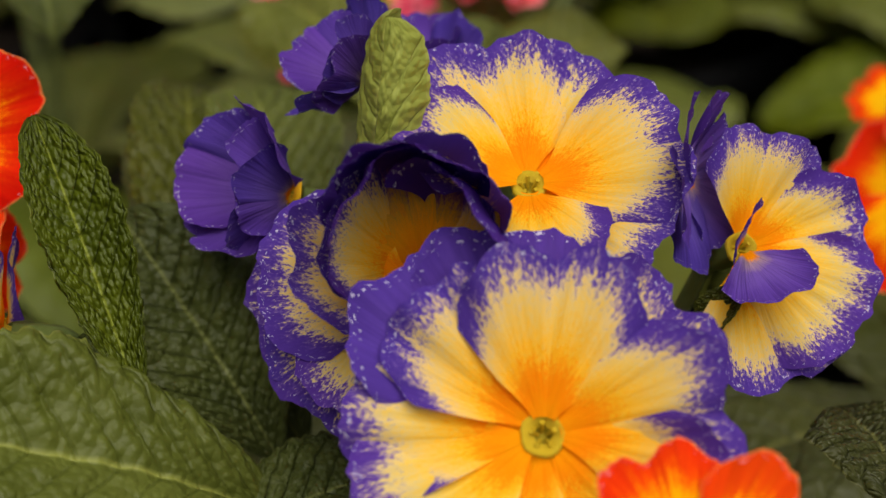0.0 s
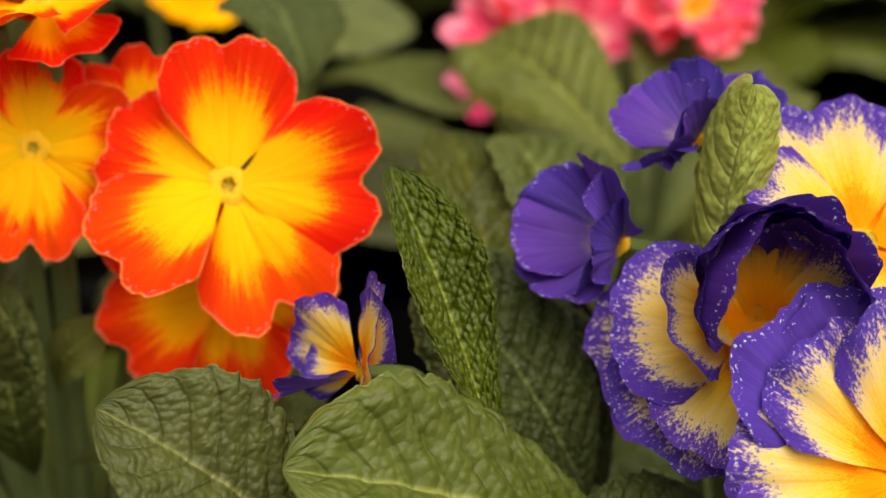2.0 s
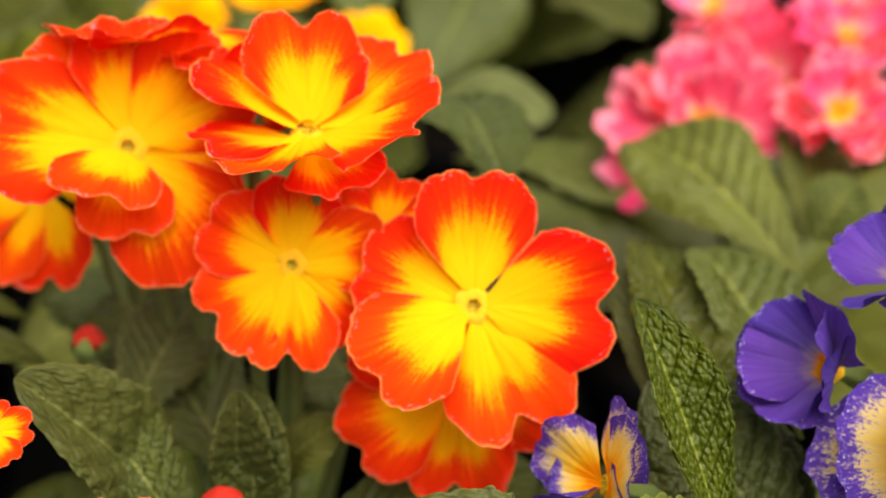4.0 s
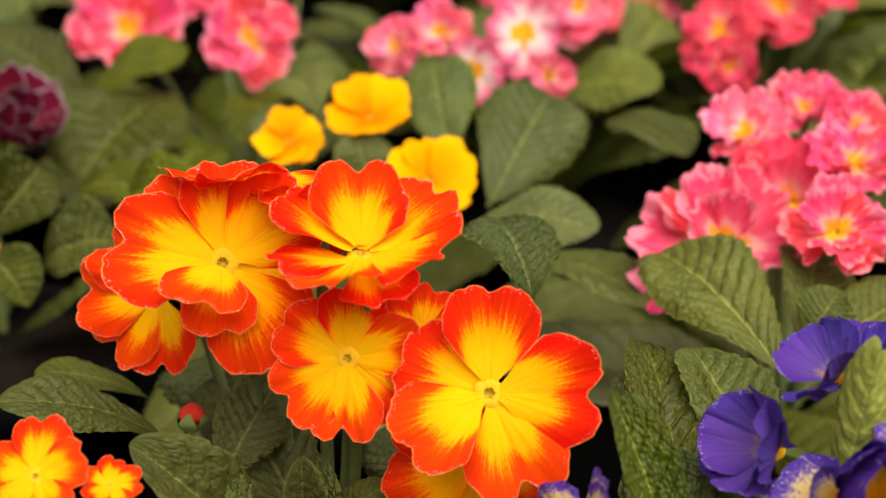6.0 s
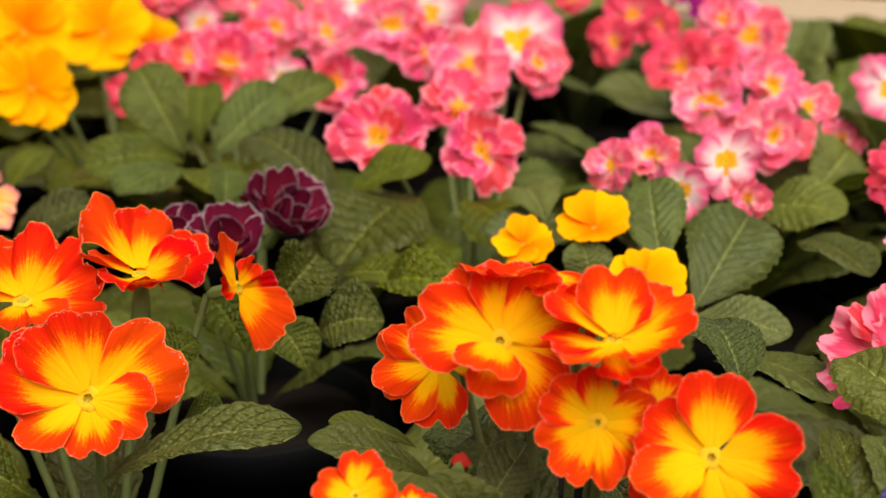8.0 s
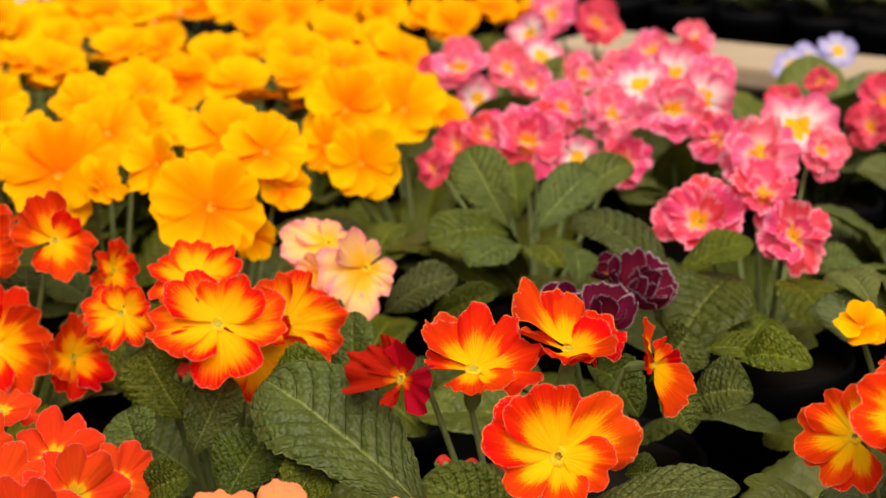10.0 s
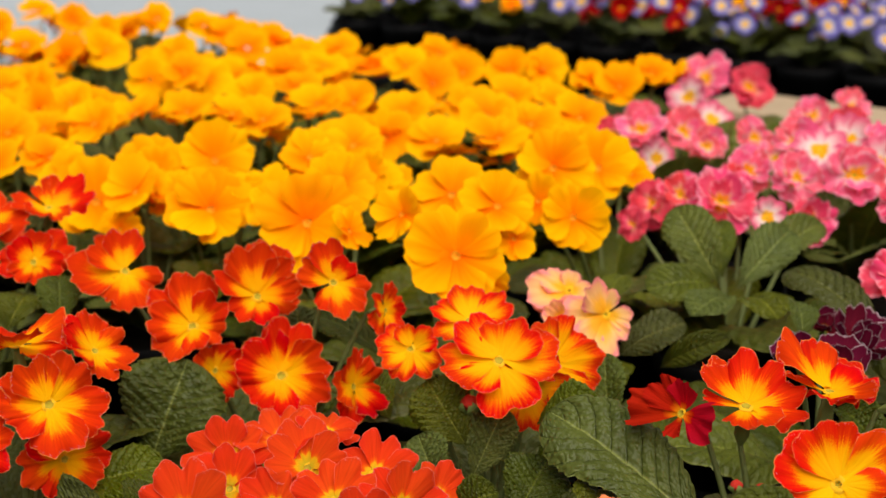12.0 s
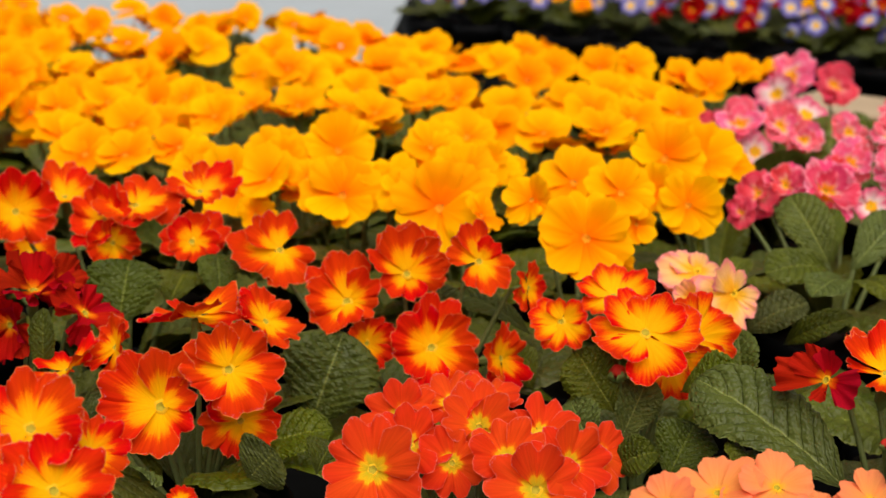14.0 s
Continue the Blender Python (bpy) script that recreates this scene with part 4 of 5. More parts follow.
FOURTH_ORANGE_LEAVES = [
    (-0.4543, 0.4485, 0.1094, -0.4373, 0.4712, 0.1546, 0.0800, -0.8300, 0.5400, 0.0535, 0.06, 15),
    (-0.3863, 0.5154, 0.1442, -0.3875, 0.5216, 0.1662, 0.0800, -0.8300, 0.5400, 0.0258, 0.1, 20),
    (-0.3387, 0.4845, 0.1488, -0.3776, 0.5198, 0.1607, -0.0100, -0.5000, 0.8700, 0.0196, 0.1, 20),
    (-0.3377, 0.4575, 0.1272, -0.3525, 0.4825, 0.1409, 0.1800, -0.8200, 0.5400, 0.0271, 0.1, 30),
    (-0.4846, 0.3979, 0.1146, -0.4377, 0.4022, 0.1276, 0.0100, -0.5000, 0.8600, 0.0303, 0.1, 20),
]
FIFTH_ORANGE_FLOWERS = [
    (-0.5161, 0.3773, 0.1490, -84, 24, 88, 0.0597),
    (-0.4850, 0.3870, 0.1638, -73, 31, 63, 0.0534),
    (-0.5053, 0.4173, 0.1807, -175, 86, -175, 0.0553),
    (-0.4715, 0.4218, 0.1763, -31, 48, -3, 0.0417),
    (-0.4815, 0.3920, 0.1361, -58, 7, 8, 0.0434),
    (-0.5429, 0.4080, 0.1679, -140, 37, 86, 0.0370),
    (-0.5650, 0.4000, 0.1592, 168, 76, -116, 0.0409),
]
FIFTH_ORANGE_PETALS = {}
FIFTH_ORANGE_PETALS[0] = [(142, 1.06, 6, 0.004), (-168, 1.02, 8, 0.029), (-107, 0.88, 8, -0.019), (-50, 0.62, -4, 0.001), (30, 0.6, 4, 0.029), (77, 0.96, 14, -0.018)]
FIFTH_ORANGE_PETALS[1] = [(163, 0.89, 4, -0.001), (113, 0.85, 10, 0.03), (52, 0.93, 14, -0.022), (-23, 1.03, 8, 0.005), (-79, 0.96, 4, 0.025), (-148, 0.75, 0, -0.024)]
FIFTH_ORANGE_LEAVES = [
    (-0.5452, 0.3767, 0.1294, -0.5622, 0.4012, 0.1442, -0.0800, -0.8400, 0.5400, 0.0298, 0.1, 20),
    (-0.4729, 0.3550, 0.1216, -0.4599, 0.3586, 0.1340, 0.1100, -0.6100, 0.7900, 0.0364, 0.1, 20),
    (-0.5180, 0.3358, 0.1300, -0.5211, 0.3192, 0.1453, 0.0100, -0.6100, 0.7900, 0.0323, 0.1, 20),
]
RED_FLOWERS = [
    (-0.5910, 0.4432, 0.1860, -55, 68, 70, 0.0485),
    (-0.5642, 0.4359, 0.1764, -29, 36, 27, 0.0425),
    (-0.5996, 0.4291, 0.1727, -98, 0, 75, 0.0451),
    (-0.5808, 0.4541, 0.1873, -43, 49, 53, 0.0318),
    (-0.6253, 0.4409, 0.1794, -83, 35, 91, 0.0428),
]
RED_LEAVES = [
    (-0.5800, 0.4122, 0.1475, -0.5791, 0.4173, 0.1852, 0.0200, -0.8900, 0.4500, 0.0152, 0.08, 30),
]
LEFT_ORANGE_FLOWERS = [
    (-0.6418, 0.5915, 0.1906, -72, 25, 76, 0.0540),
    (-0.6202, 0.6233, 0.1917, -81, 62, 100, 0.0523),
    (-0.5864, 0.5813, 0.1879, -116, 34, 87, 0.0467),
    (-0.5680, 0.5838, 0.1958, -65, 64, 71, 0.0551),
    (-0.5276, 0.5402, 0.1856, -79, 29, 87, 0.0415),
    (-0.5314, 0.5963, 0.2013, -61, 65, 72, 0.0473),
    (-0.5792, 0.5682, 0.1775, -66, -4, 77, 0.0363),
    (-0.6683, 0.5696, 0.1877, -70, 31, 75, 0.0495),
]
LEFT_ORANGE_PETALS = {}
LEFT_ORANGE_PETALS[3] = [(-165, 0.96, -4, -0.005), (117, 0.6, 14, 0.033), (59, 0.88, 10, -0.018), (-22, 1.12, 4, 0.001), (-68, 0.83, 4, 0.03), (-127, 0.8, -4, -0.022)]
LEFT_ORANGE_PETALS[4] = [(178, 0.9, 4, -0.002), (131, 0.78, 6, 0.03), (74, 0.85, 14, -0.015), (25, 1.09, -4, -0.002), (-11, 0.79, -4, 0.029), (-73, 0.6, 0, -0.025), (-144, 0.72, 8, 0.003)]
LEFT_ORANGE_PETALS[5] = [(163, 0.92, -4, -0.004), (92, 0.69, 14, 0.025), (52, 0.93, 6, -0.015), (15, 1.13, 4, 0.001), (-64, 0.6, 0, 0.032), (-145, 0.72, 4, -0.022)]
LEFT_ORANGE_LEAVES = [
    (-0.5579, 0.4794, 0.1546, -0.5562, 0.5082, 0.1840, 0.1200, -0.8000, 0.5800, 0.0427, 0.08, 20),
    (-0.5069, 0.5032, 0.1629, -0.5116, 0.5289, 0.1814, 0.2200, -0.7900, 0.5800, 0.0250, 0.08, 20),
    (-0.5366, 0.5115, 0.1571, -0.5308, 0.5358, 0.1696, -0.0800, -0.8100, 0.5800, 0.0284, 0.08, 20),
]
CORAL_FLOWERS = [
    (-0.4009, 0.3345, 0.1607, -95, 42, 94, 0.0373),
    (-0.3672, 0.3244, 0.1596, -90, 38, 95, 0.0427),
    (-0.3407, 0.3296, 0.1541, -82, 36, 75, 0.0407),
    (-0.4117, 0.2958, 0.1523, -96, 35, 94, 0.0491),
    (-0.3788, 0.3091, 0.1496, -89, 29, -90, 0.0350),
    (-0.3441, 0.2899, 0.1457, -86, 36, 87, 0.0509),
    (-0.3155, 0.3147, 0.1511, -64, 32, 43, 0.0340),
    (-0.3614, 0.3470, 0.1660, -78, 65, 78, 0.0293),
    (-0.3887, 0.3214, 0.1496, -97, 53, 69, 0.0308),
    (-0.3560, 0.3060, 0.1530, -84, 40, 40, 0.0400),
    (-0.3970, 0.3130, 0.1560, -100, 48, 10, 0.0400),
    (-0.3300, 0.3060, 0.1500, -75, 34, 60, 0.0400),
    (-0.3790, 0.3390, 0.1650, -95, 60, 30, 0.0360),
]
CORAL_LEAVES = [
    (-0.3080, 0.3206, 0.1420, -0.2909, 0.3135, 0.1529, 0.2100, -0.6800, 0.7000, 0.0219, 0.2, 30),
    (-0.4377, 0.3181, 0.1405, -0.4296, 0.3400, 0.1445, -0.1900, -0.6800, 0.7100, 0.0248, 0.2, 30),
    (-0.2834, 0.3382, 0.1290, -0.2678, 0.3637, 0.1457, 0.0100, -0.7000, 0.7100, 0.0307, 0.1, 20),
]
SALMON_FLOWERS = [
    (-0.2776, 0.2405, 0.1665, -114, 56, 106, 0.0364),
    (-0.2561, 0.2368, 0.1704, -97, 57, 89, 0.0318),
    (-0.2981, 0.2300, 0.1671, -132, 54, 121, 0.0294),
    (-0.2198, 0.2406, 0.1632, -91, 58, 83, 0.0300),
    (-0.2699, 0.2329, 0.1570, -103, 42, 96, 0.0339),
    (-0.2380, 0.2425, 0.1525, -99, 49, 92, 0.0324),
]
FRONT_ORANGE_FLOWERS = [
    (-0.5304, 0.2199, 0.2011, -78, 42, 87, 0.0471),
    (-0.5182, 0.2003, 0.1855, -68, 37, 80, 0.0458),
    (-0.5113, 0.2273, 0.1891, -27, 43, -6, 0.0313),
    (-0.5467, 0.2056, 0.1875, -91, 41, 96, 0.0402),
    (-0.4836, 0.2507, 0.1592, -77, 41, 84, 0.0132),
]
NEAR_RED_FLOWERS = [
    (0.0509, 0.1103, 0.1488, -109, 62, 104, 0.0307),
]
RIGHT_ORANGE_FLOWERS = [
    (0.1272, 0.1858, 0.1445, -146, 34, 105, 0.0361),
    (0.1419, 0.2220, 0.1442, -151, 64, 116, 0.0178),
]
YELLOW_SMALL_FLOWERS = [
    (-0.0008, 0.4024, 0.1688, -102, 66, 61, 0.0300),
    (0.0073, 0.3642, 0.1605, -84, 48, 82, 0.0290),
    (-0.0263, 0.4057, 0.1633, -120, 64, 104, 0.0240),
]
YELLOW_SMALL_LEAVES = [
    (-0.0216, 0.4306, 0.1459, -0.0190, 0.4584, 0.1614, -0.3200, -0.6300, 0.7100, 0.0290, 0.1, 15),
    (0.0216, 0.3913, 0.1536, 0.0270, 0.4325, 0.1764, -0.3200, -0.6300, 0.7100, 0.0258, 0.1, 15),
    (0.0281, 0.3754, 0.1451, 0.0625, 0.4198, 0.1641, -0.0300, -0.7100, 0.7000, 0.0346, 0.1, 12),
    (0.0201, 0.3658, 0.1441, 0.0504, 0.3389, 0.1483, -0.0400, -0.3400, 0.9400, 0.0235, 0.1, 15),
    (0.0278, 0.3499, 0.1364, 0.0490, 0.2936, 0.1447, 0.0600, -0.3500, 0.9300, 0.0206, 0.1, 15),
    (-0.0055, 0.3847, 0.1499, -0.0082, 0.3926, 0.1680, 0.0700, -0.7200, 0.6900, 0.0192, 0.1, 15),
]
YELLOW_SMALL_LEAVES += [
    (-0.0121, 0.4348, 0.1614, -0.0127, 0.4793, 0.1621, -0.0800, -0.5200, 0.8500, 0.0236, 0.1, 15),
]
PEACH_FLOWERS = [
    (-0.2452, 0.5196, 0.1733, -96, 40, 94, 0.0370),
    (-0.2283, 0.5001, 0.1664, -73, 28, 71, 0.0398),
    (-0.2495, 0.5059, 0.1623, -107, 23, -159, 0.0267),
]
PEACH_PETALS = {}
PEACH_PETALS[0] = [(-174, 1.24, 4, 0.004), (151, 0.84, 0, 0.029), (85, 0.6, 6, -0.024), (-7, 0.62, 0, 0.004), (-87, 0.65, 8, 0.028), (-141, 1.14, -4, -0.025)]
PEACH_PETALS[1] = [(179, 1.21, -4, 0.005), (128, 1.05, 14, 0.032), (78, 0.68, 10, -0.02), (-22, 0.69, 4, -0.003), (-129, 1.3, 0, 0.032), (-79, 0.82, -4, -0.024)]
PEACH_LEAVES = [
    (-0.2209, 0.5071, 0.1411, -0.1857, 0.5096, 0.1581, -0.1400, -0.5600, 0.8200, 0.0271, 0.12, 20),
    (-0.2249, 0.5439, 0.1559, -0.2113, 0.5676, 0.1674, -0.2400, -0.6300, 0.7400, 0.0183, 0.1, 20),
    (-0.2435, 0.4669, 0.1415, -0.2427, 0.4825, 0.1570, -0.3600, -0.8000, 0.4800, 0.0187, 0.1, 40),
    (-0.1991, 0.5036, 0.1360, -0.1686, 0.4772, 0.1601, -0.1500, -0.7300, 0.6600, 0.0193, 0.1, 30),
    (-0.2434, 0.4252, 0.1430, -0.2795, 0.4406, 0.1484, 0.0600, -0.5800, 0.8100, 0.0197, 0.2, 30),
]
DARK_FLOWERS = [
    (-0.1119, 0.4631, 0.1582, -48, 50, 50, 0.0407),
    (-0.1312, 0.4166, 0.1634, -97, 66, 93, 0.0323),
    (-0.1469, 0.4288, 0.1645, -135, 57, 127, 0.0274),
    (-0.1191, 0.4909, 0.1608, -93, 48, 88, 0.0218),
]
DARK_PETALS = {
    0: [(20, 1.05, 4, 0.0), (68, 1.0, 10, 0.01), (115, 1.05, 6, 0.0), (160, 1.0, 12, 0.01), (205, 1.0, 20, 0.0), (250, 0.9, 28, 0.01), (300, 0.9, 24, 0.0), (340, 0.95, 14, 0.02), (45, 0.8, 42, 0.04), (100, 0.78, 48, 0.05), (150, 0.8, 44, 0.04), (215, 0.7, 56, 0.05)],
    1: [(10, 1.0, 10, 0.0), (55, 1.05, 4, 0.01), (100, 1.05, 8, 0.0), (150, 1.0, 6, 0.01), (195, 1.0, 18, 0.0), (245, 0.9, 26, 0.01), (310, 0.9, 26, 0.0), (75, 0.8, 45, 0.05), (130, 0.8, 42, 0.04), (180, 0.72, 54, 0.05)],
    2: [(30, 1.0, 8, 0.0), (80, 1.0, 14, 0.01), (130, 1.0, 6, 0.0), (185, 0.95, 16, 0.01), (240, 0.9, 24, 0.0), (300, 0.9, 22, 0.01), (105, 0.75, 46, 0.05)],
}
DARK_LEAVES = [
    (-0.1185, 0.3807, 0.1537, -0.1003, 0.3945, 0.1685, 0.2400, -0.8200, 0.5200, 0.0351, 0.15, 50),
    (-0.1026, 0.3767, 0.1457, -0.0806, 0.3667, 0.1529, 0.0600, -0.6300, 0.7800, 0.0304, 0.2, 30),
    (-0.1175, 0.3700, 0.1536, -0.1073, 0.3549, 0.1422, 0.1500, -0.6600, 0.7300, 0.0219, 0.2, 40),
    (-0.1403, 0.3933, 0.1544, -0.1267, 0.3585, 0.1482, -0.0300, -0.4600, 0.8900, 0.0243, 0.2, 40),
    (-0.1333, 0.4760, 0.1600, -0.1315, 0.5010, 0.1723, 0.2300, -0.8500, 0.4700, 0.0192, 0.1, 30),
    (-0.0795, 0.4065, 0.1460, -0.0552, 0.3768, 0.1584, 0.0600, -0.5800, 0.8100, 0.0231, 0.2, 30),
]
DARK_LEAVES += [
    (-0.0920, 0.4103, 0.1544, -0.0664, 0.4070, 0.1509, 0.0600, -0.5800, 0.8100, 0.0172, 0.2, 30),
]
PINK_FRONT_FLOWERS = [
    (-0.0643, 0.5401, 0.1707, -105, 33, 84, 0.0493),
    (-0.0227, 0.5246, 0.1662, -92, 30, 86, 0.0409),
    (-0.0259, 0.5699, 0.1748, -93, 44, 85, 0.0405),
    (-0.0099, 0.6380, 0.1764, -98, 28, 89, 0.0515),
    (0.0216, 0.6798, 0.1835, -88, 42, 80, 0.0494),
    (0.0262, 0.6456, 0.1769, -69, 29, 10, 0.0328),
    (-0.0265, 0.6724, 0.1807, -123, 42, 106, 0.0336),
]
PINK_FRONT_LEAVES = [
    (-0.0847, 0.5038, 0.1512, -0.1211, 0.5656, 0.1695, 0.1500, -0.6600, 0.7300, 0.0309, 0.1, 15),
    (-0.0845, 0.5046, 0.1535, -0.0466, 0.5069, 0.1705, -0.2200, -0.4200, 0.8800, 0.0223, 0.1, 20),
    (-0.0532, 0.5121, 0.1523, -0.0904, 0.4589, 0.1413, -0.0200, -0.4000, 0.9200, 0.0486, 0.1, 15),
    (-0.0426, 0.4859, 0.1395, -0.0627, 0.4549, 0.1364, 0.0800, -0.4000, 0.9100, 0.0287, 0.1, 15),
    (-0.0163, 0.5286, 0.1480, 0.0173, 0.5464, 0.1465, 0.0700, -0.4600, 0.8800, 0.0210, 0.1, 15),
    (-0.0269, 0.5280, 0.1433, -0.0183, 0.4727, 0.1377, 0.0700, -0.4600, 0.8800, 0.0300, 0.1, 15),
]
PINK_MID_FLOWERS = [
    (-0.1299, 0.7199, 0.1712, -95, 39, 90, 0.0505),
    (-0.1001, 0.7144, 0.1621, -94, 25, 89, 0.0282),
    (-0.0732, 0.7113, 0.1594, -83, 24, 64, 0.0357),
    (-0.1684, 0.7520, 0.1623, -116, 30, 130, 0.0369),
    (-0.1019, 0.7729, 0.1791, -93, 35, 88, 0.0377),
    (-0.1864, 0.7201, 0.1570, -121, 24, 133, 0.0238),
    (-0.1500, 0.7523, 0.1682, -104, 36, 123, 0.0369),
    (-0.1163, 0.7612, 0.1718, -78, 35, 109, 0.0373),
]
PINK_MID_LEAVES = [
    (-0.1514, 0.6046, 0.1515, -0.1721, 0.6392, 0.1877, -0.1600, -0.7700, 0.6200, 0.0342, 0.1, 20),
    (-0.1515, 0.6037, 0.1489, -0.1965, 0.5780, 0.1554, -0.1400, -0.5600, 0.8200, 0.0331, 0.1, 20),
    (-0.1403, 0.6027, 0.1486, -0.1029, 0.6391, 0.1730, 0.0500, -0.7100, 0.7000, 0.0315, 0.1, 25),
    (-0.1337, 0.6232, 0.1485, -0.0763, 0.6675, 0.1698, 0.0600, -0.6300, 0.7800, 0.0266, 0.1, 25),
    (-0.1452, 0.6242, 0.1487, -0.1428, 0.6731, 0.1696, -0.0600, -0.7800, 0.6200, 0.0266, 0.1, 30),
    (-0.1495, 0.5729, 0.1520, -0.1787, 0.5339, 0.1541, -0.0200, -0.4000, 0.9200, 0.0263, 0.1, 20),
]
PINK_MID_LEAVES += [
    (-0.1414, 0.5722, 0.1518, -0.1329, 0.5297, 0.1532, -0.0200, -0.4000, 0.9200, 0.0316, 0.1, 20),
]
PINK_FAR_FLOWERS = [
    (-0.1462, 0.8943, 0.1625, -91, 22, 88, 0.0336),
    (-0.1573, 0.9019, 0.1826, -104, 40, 97, 0.0460),
    (-0.1225, 0.9187, 0.1785, -91, 33, 88, 0.0433),
    (-0.0925, 0.9584, 0.1788, -85, 39, 84, 0.0412),
    (-0.0677, 0.9225, 0.1720, -82, 27, 83, 0.0364),
    (-0.1729, 0.9321, 0.1740, -115, 27, 100, 0.0364),
    (-0.1085, 0.8945, 0.1726, -86, 28, 85, 0.0319),
]
YELLOW_A_FLOWERS = [
    (-0.3034, 0.5622, 0.1808, -92, 29, 91, 0.0614),
    (-0.2784, 0.6175, 0.1946, -80, 34, 84, 0.0477),
    (-0.3332, 0.5980, 0.1951, -131, 38, 174, 0.0368),
    (-0.3044, 0.6587, 0.1914, -93, 50, 93, 0.0499),
    (-0.2839, 0.5769, 0.1605, -73, -8, -88, 0.0243),
    (-0.2691, 0.6121, 0.1762, -58, 24, -8, 0.0301),
]
YELLOW_B_FLOWERS = [
    (-0.2289, 0.6783, 0.1721, -88, 26, 78, 0.0479),
    (-0.2368, 0.7357, 0.1909, -108, 39, 100, 0.0569),
    (-0.2004, 0.7999, 0.1764, -84, 39, 84, 0.0577),
    (-0.1729, 0.8374, 0.1638, -62, 29, 2, 0.0347),
    (-0.2496, 0.6913, 0.1796, -113, 30, 139, 0.0355),
    (-0.2107, 0.8425, 0.1793, -95, 49, 91, 0.0473),
]
YELLOW_C_FLOWERS = [
    (-0.3893, 0.6271, 0.1832, -86, 35, 90, 0.0643),
    (-0.3743, 0.7011, 0.1889, -77, 36, 84, 0.0494),
    (-0.3636, 0.6058, 0.1836, -36, 46, -15, 0.0298),
    (-0.4121, 0.6690, 0.1828, -103, 37, 137, 0.0372),
    (-0.3977, 0.7651, 0.1931, -83, 42, 88, 0.0437),
    (-0.3564, 0.7221, 0.1911, -49, 33, 15, 0.0308),
]
YELLOW_D_FLOWERS = [
    (-0.4542, 0.6889, 0.1765, -94, 41, 123, 0.0584),
    (-0.4655, 0.7955, 0.1851, -80, 29, 87, 0.0571),
    (-0.5032, 0.7742, 0.1804, -91, 36, 95, 0.0442),
    (-0.4313, 0.7102, 0.1800, -48, 40, 8, 0.0305),
    (-0.4826, 0.7415, 0.1766, -93, 43, 106, 0.0343),
]
YELLOW_E_FLOWERS = [
    (-0.5370, 0.7407, 0.1697, -81, 37, 90, 0.0651),
    (-0.5133, 0.6966, 0.1624, -59, 12, -47, 0.0302),
    (-0.5656, 0.7843, 0.1747, -87, 36, 94, 0.0446),
    (-0.5219, 0.7736, 0.1769, -59, 41, 32, 0.0353),
]
ROSE_RIGHT_FLOWERS = [
    (0.1166, 0.8053, 0.1700, -100, 32, 88, 0.0431),
    (0.0986, 0.7784, 0.1600, -119, 23, 96, 0.0356),
    (0.0523, 0.8176, 0.1700, -111, 41, 95, 0.0300),
    (0.0951, 0.8797, 0.1700, -112, 40, 96, 0.0249),
    (0.1317, 0.8004, 0.1650, -88, 29, 53, 0.0331),
]
ROSE_FAR_FLOWERS = [
    (0.1621, 0.7190, 0.1700, -112, 29, 92, 0.0488),
    (0.1100, 0.6764, 0.1650, -125, 42, 103, 0.0436),
    (0.1472, 0.7216, 0.1800, -118, 35, 96, 0.0335),
    (0.1474, 0.6562, 0.1650, -99, 31, 86, 0.0313),
    (0.1268, 0.6797, 0.1700, -103, 43, 87, 0.0321),
]
ROSE_BACK_FLOWERS = [
    (0.0013, 1.0183, 0.1700, -105, 39, 94, 0.0397),
    (0.0222, 0.9879, 0.1700, -84, 39, 80, 0.0349),
    (0.0383, 1.0333, 0.1750, -85, 39, 80, 0.0362),
    (-0.0527, 1.2172, 0.1700, -110, 39, 97, 0.0570),
    (-0.0150, 1.1987, 0.1650, -84, 27, 55, 0.0538),
    (-0.0798, 1.1476, 0.1650, -120, 20, 128, 0.0397),
]
PINK_BACK_FLOWERS = [
    (-0.0737, 0.7498, 0.1793, -102, 35, 93, 0.0369),
    (-0.0387, 0.7378, 0.1837, -98, 26, 89, 0.0456),
    (-0.0481, 0.7936, 0.1885, -104, 46, 94, 0.0410),
    (-0.0140, 0.7674, 0.1838, -86, 28, 83, 0.0409),
    (-0.0539, 0.8351, 0.1869, -111, 40, 99, 0.0402),
    (-0.0230, 0.8223, 0.1881, -90, 40, 84, 0.0431),
    (0.0001, 0.8102, 0.1894, -77, 39, 75, 0.0361),
]
PINK_RIGHT_FLOWERS = [
    (0.0643, 0.4555, 0.1753, -107, 27, 91, 0.0304),
    (0.1086, 0.5255, 0.1654, -106, 26, 90, 0.0376),
    (0.0883, 0.5536, 0.1755, -113, 30, 94, 0.0352),
    (0.0433, 0.4891, 0.1704, -118, 35, 98, 0.0277),
    (0.0250, 0.4808, 0.1691, -129, 26, 132, 0.0230),
    (0.0432, 0.4452, 0.1673, -111, 10, -89, 0.0259),
    (0.1317, 0.5457, 0.1720, -96, 37, 83, 0.0305),
    (0.0683, 0.4403, 0.1646, -90, 4, -61, 0.0199),
    (0.1261, 0.5799, 0.1754, -102, 42, 86, 0.0319),
    (0.1419, 0.5295, 0.1610, -77, 30, 10, 0.0231),
]
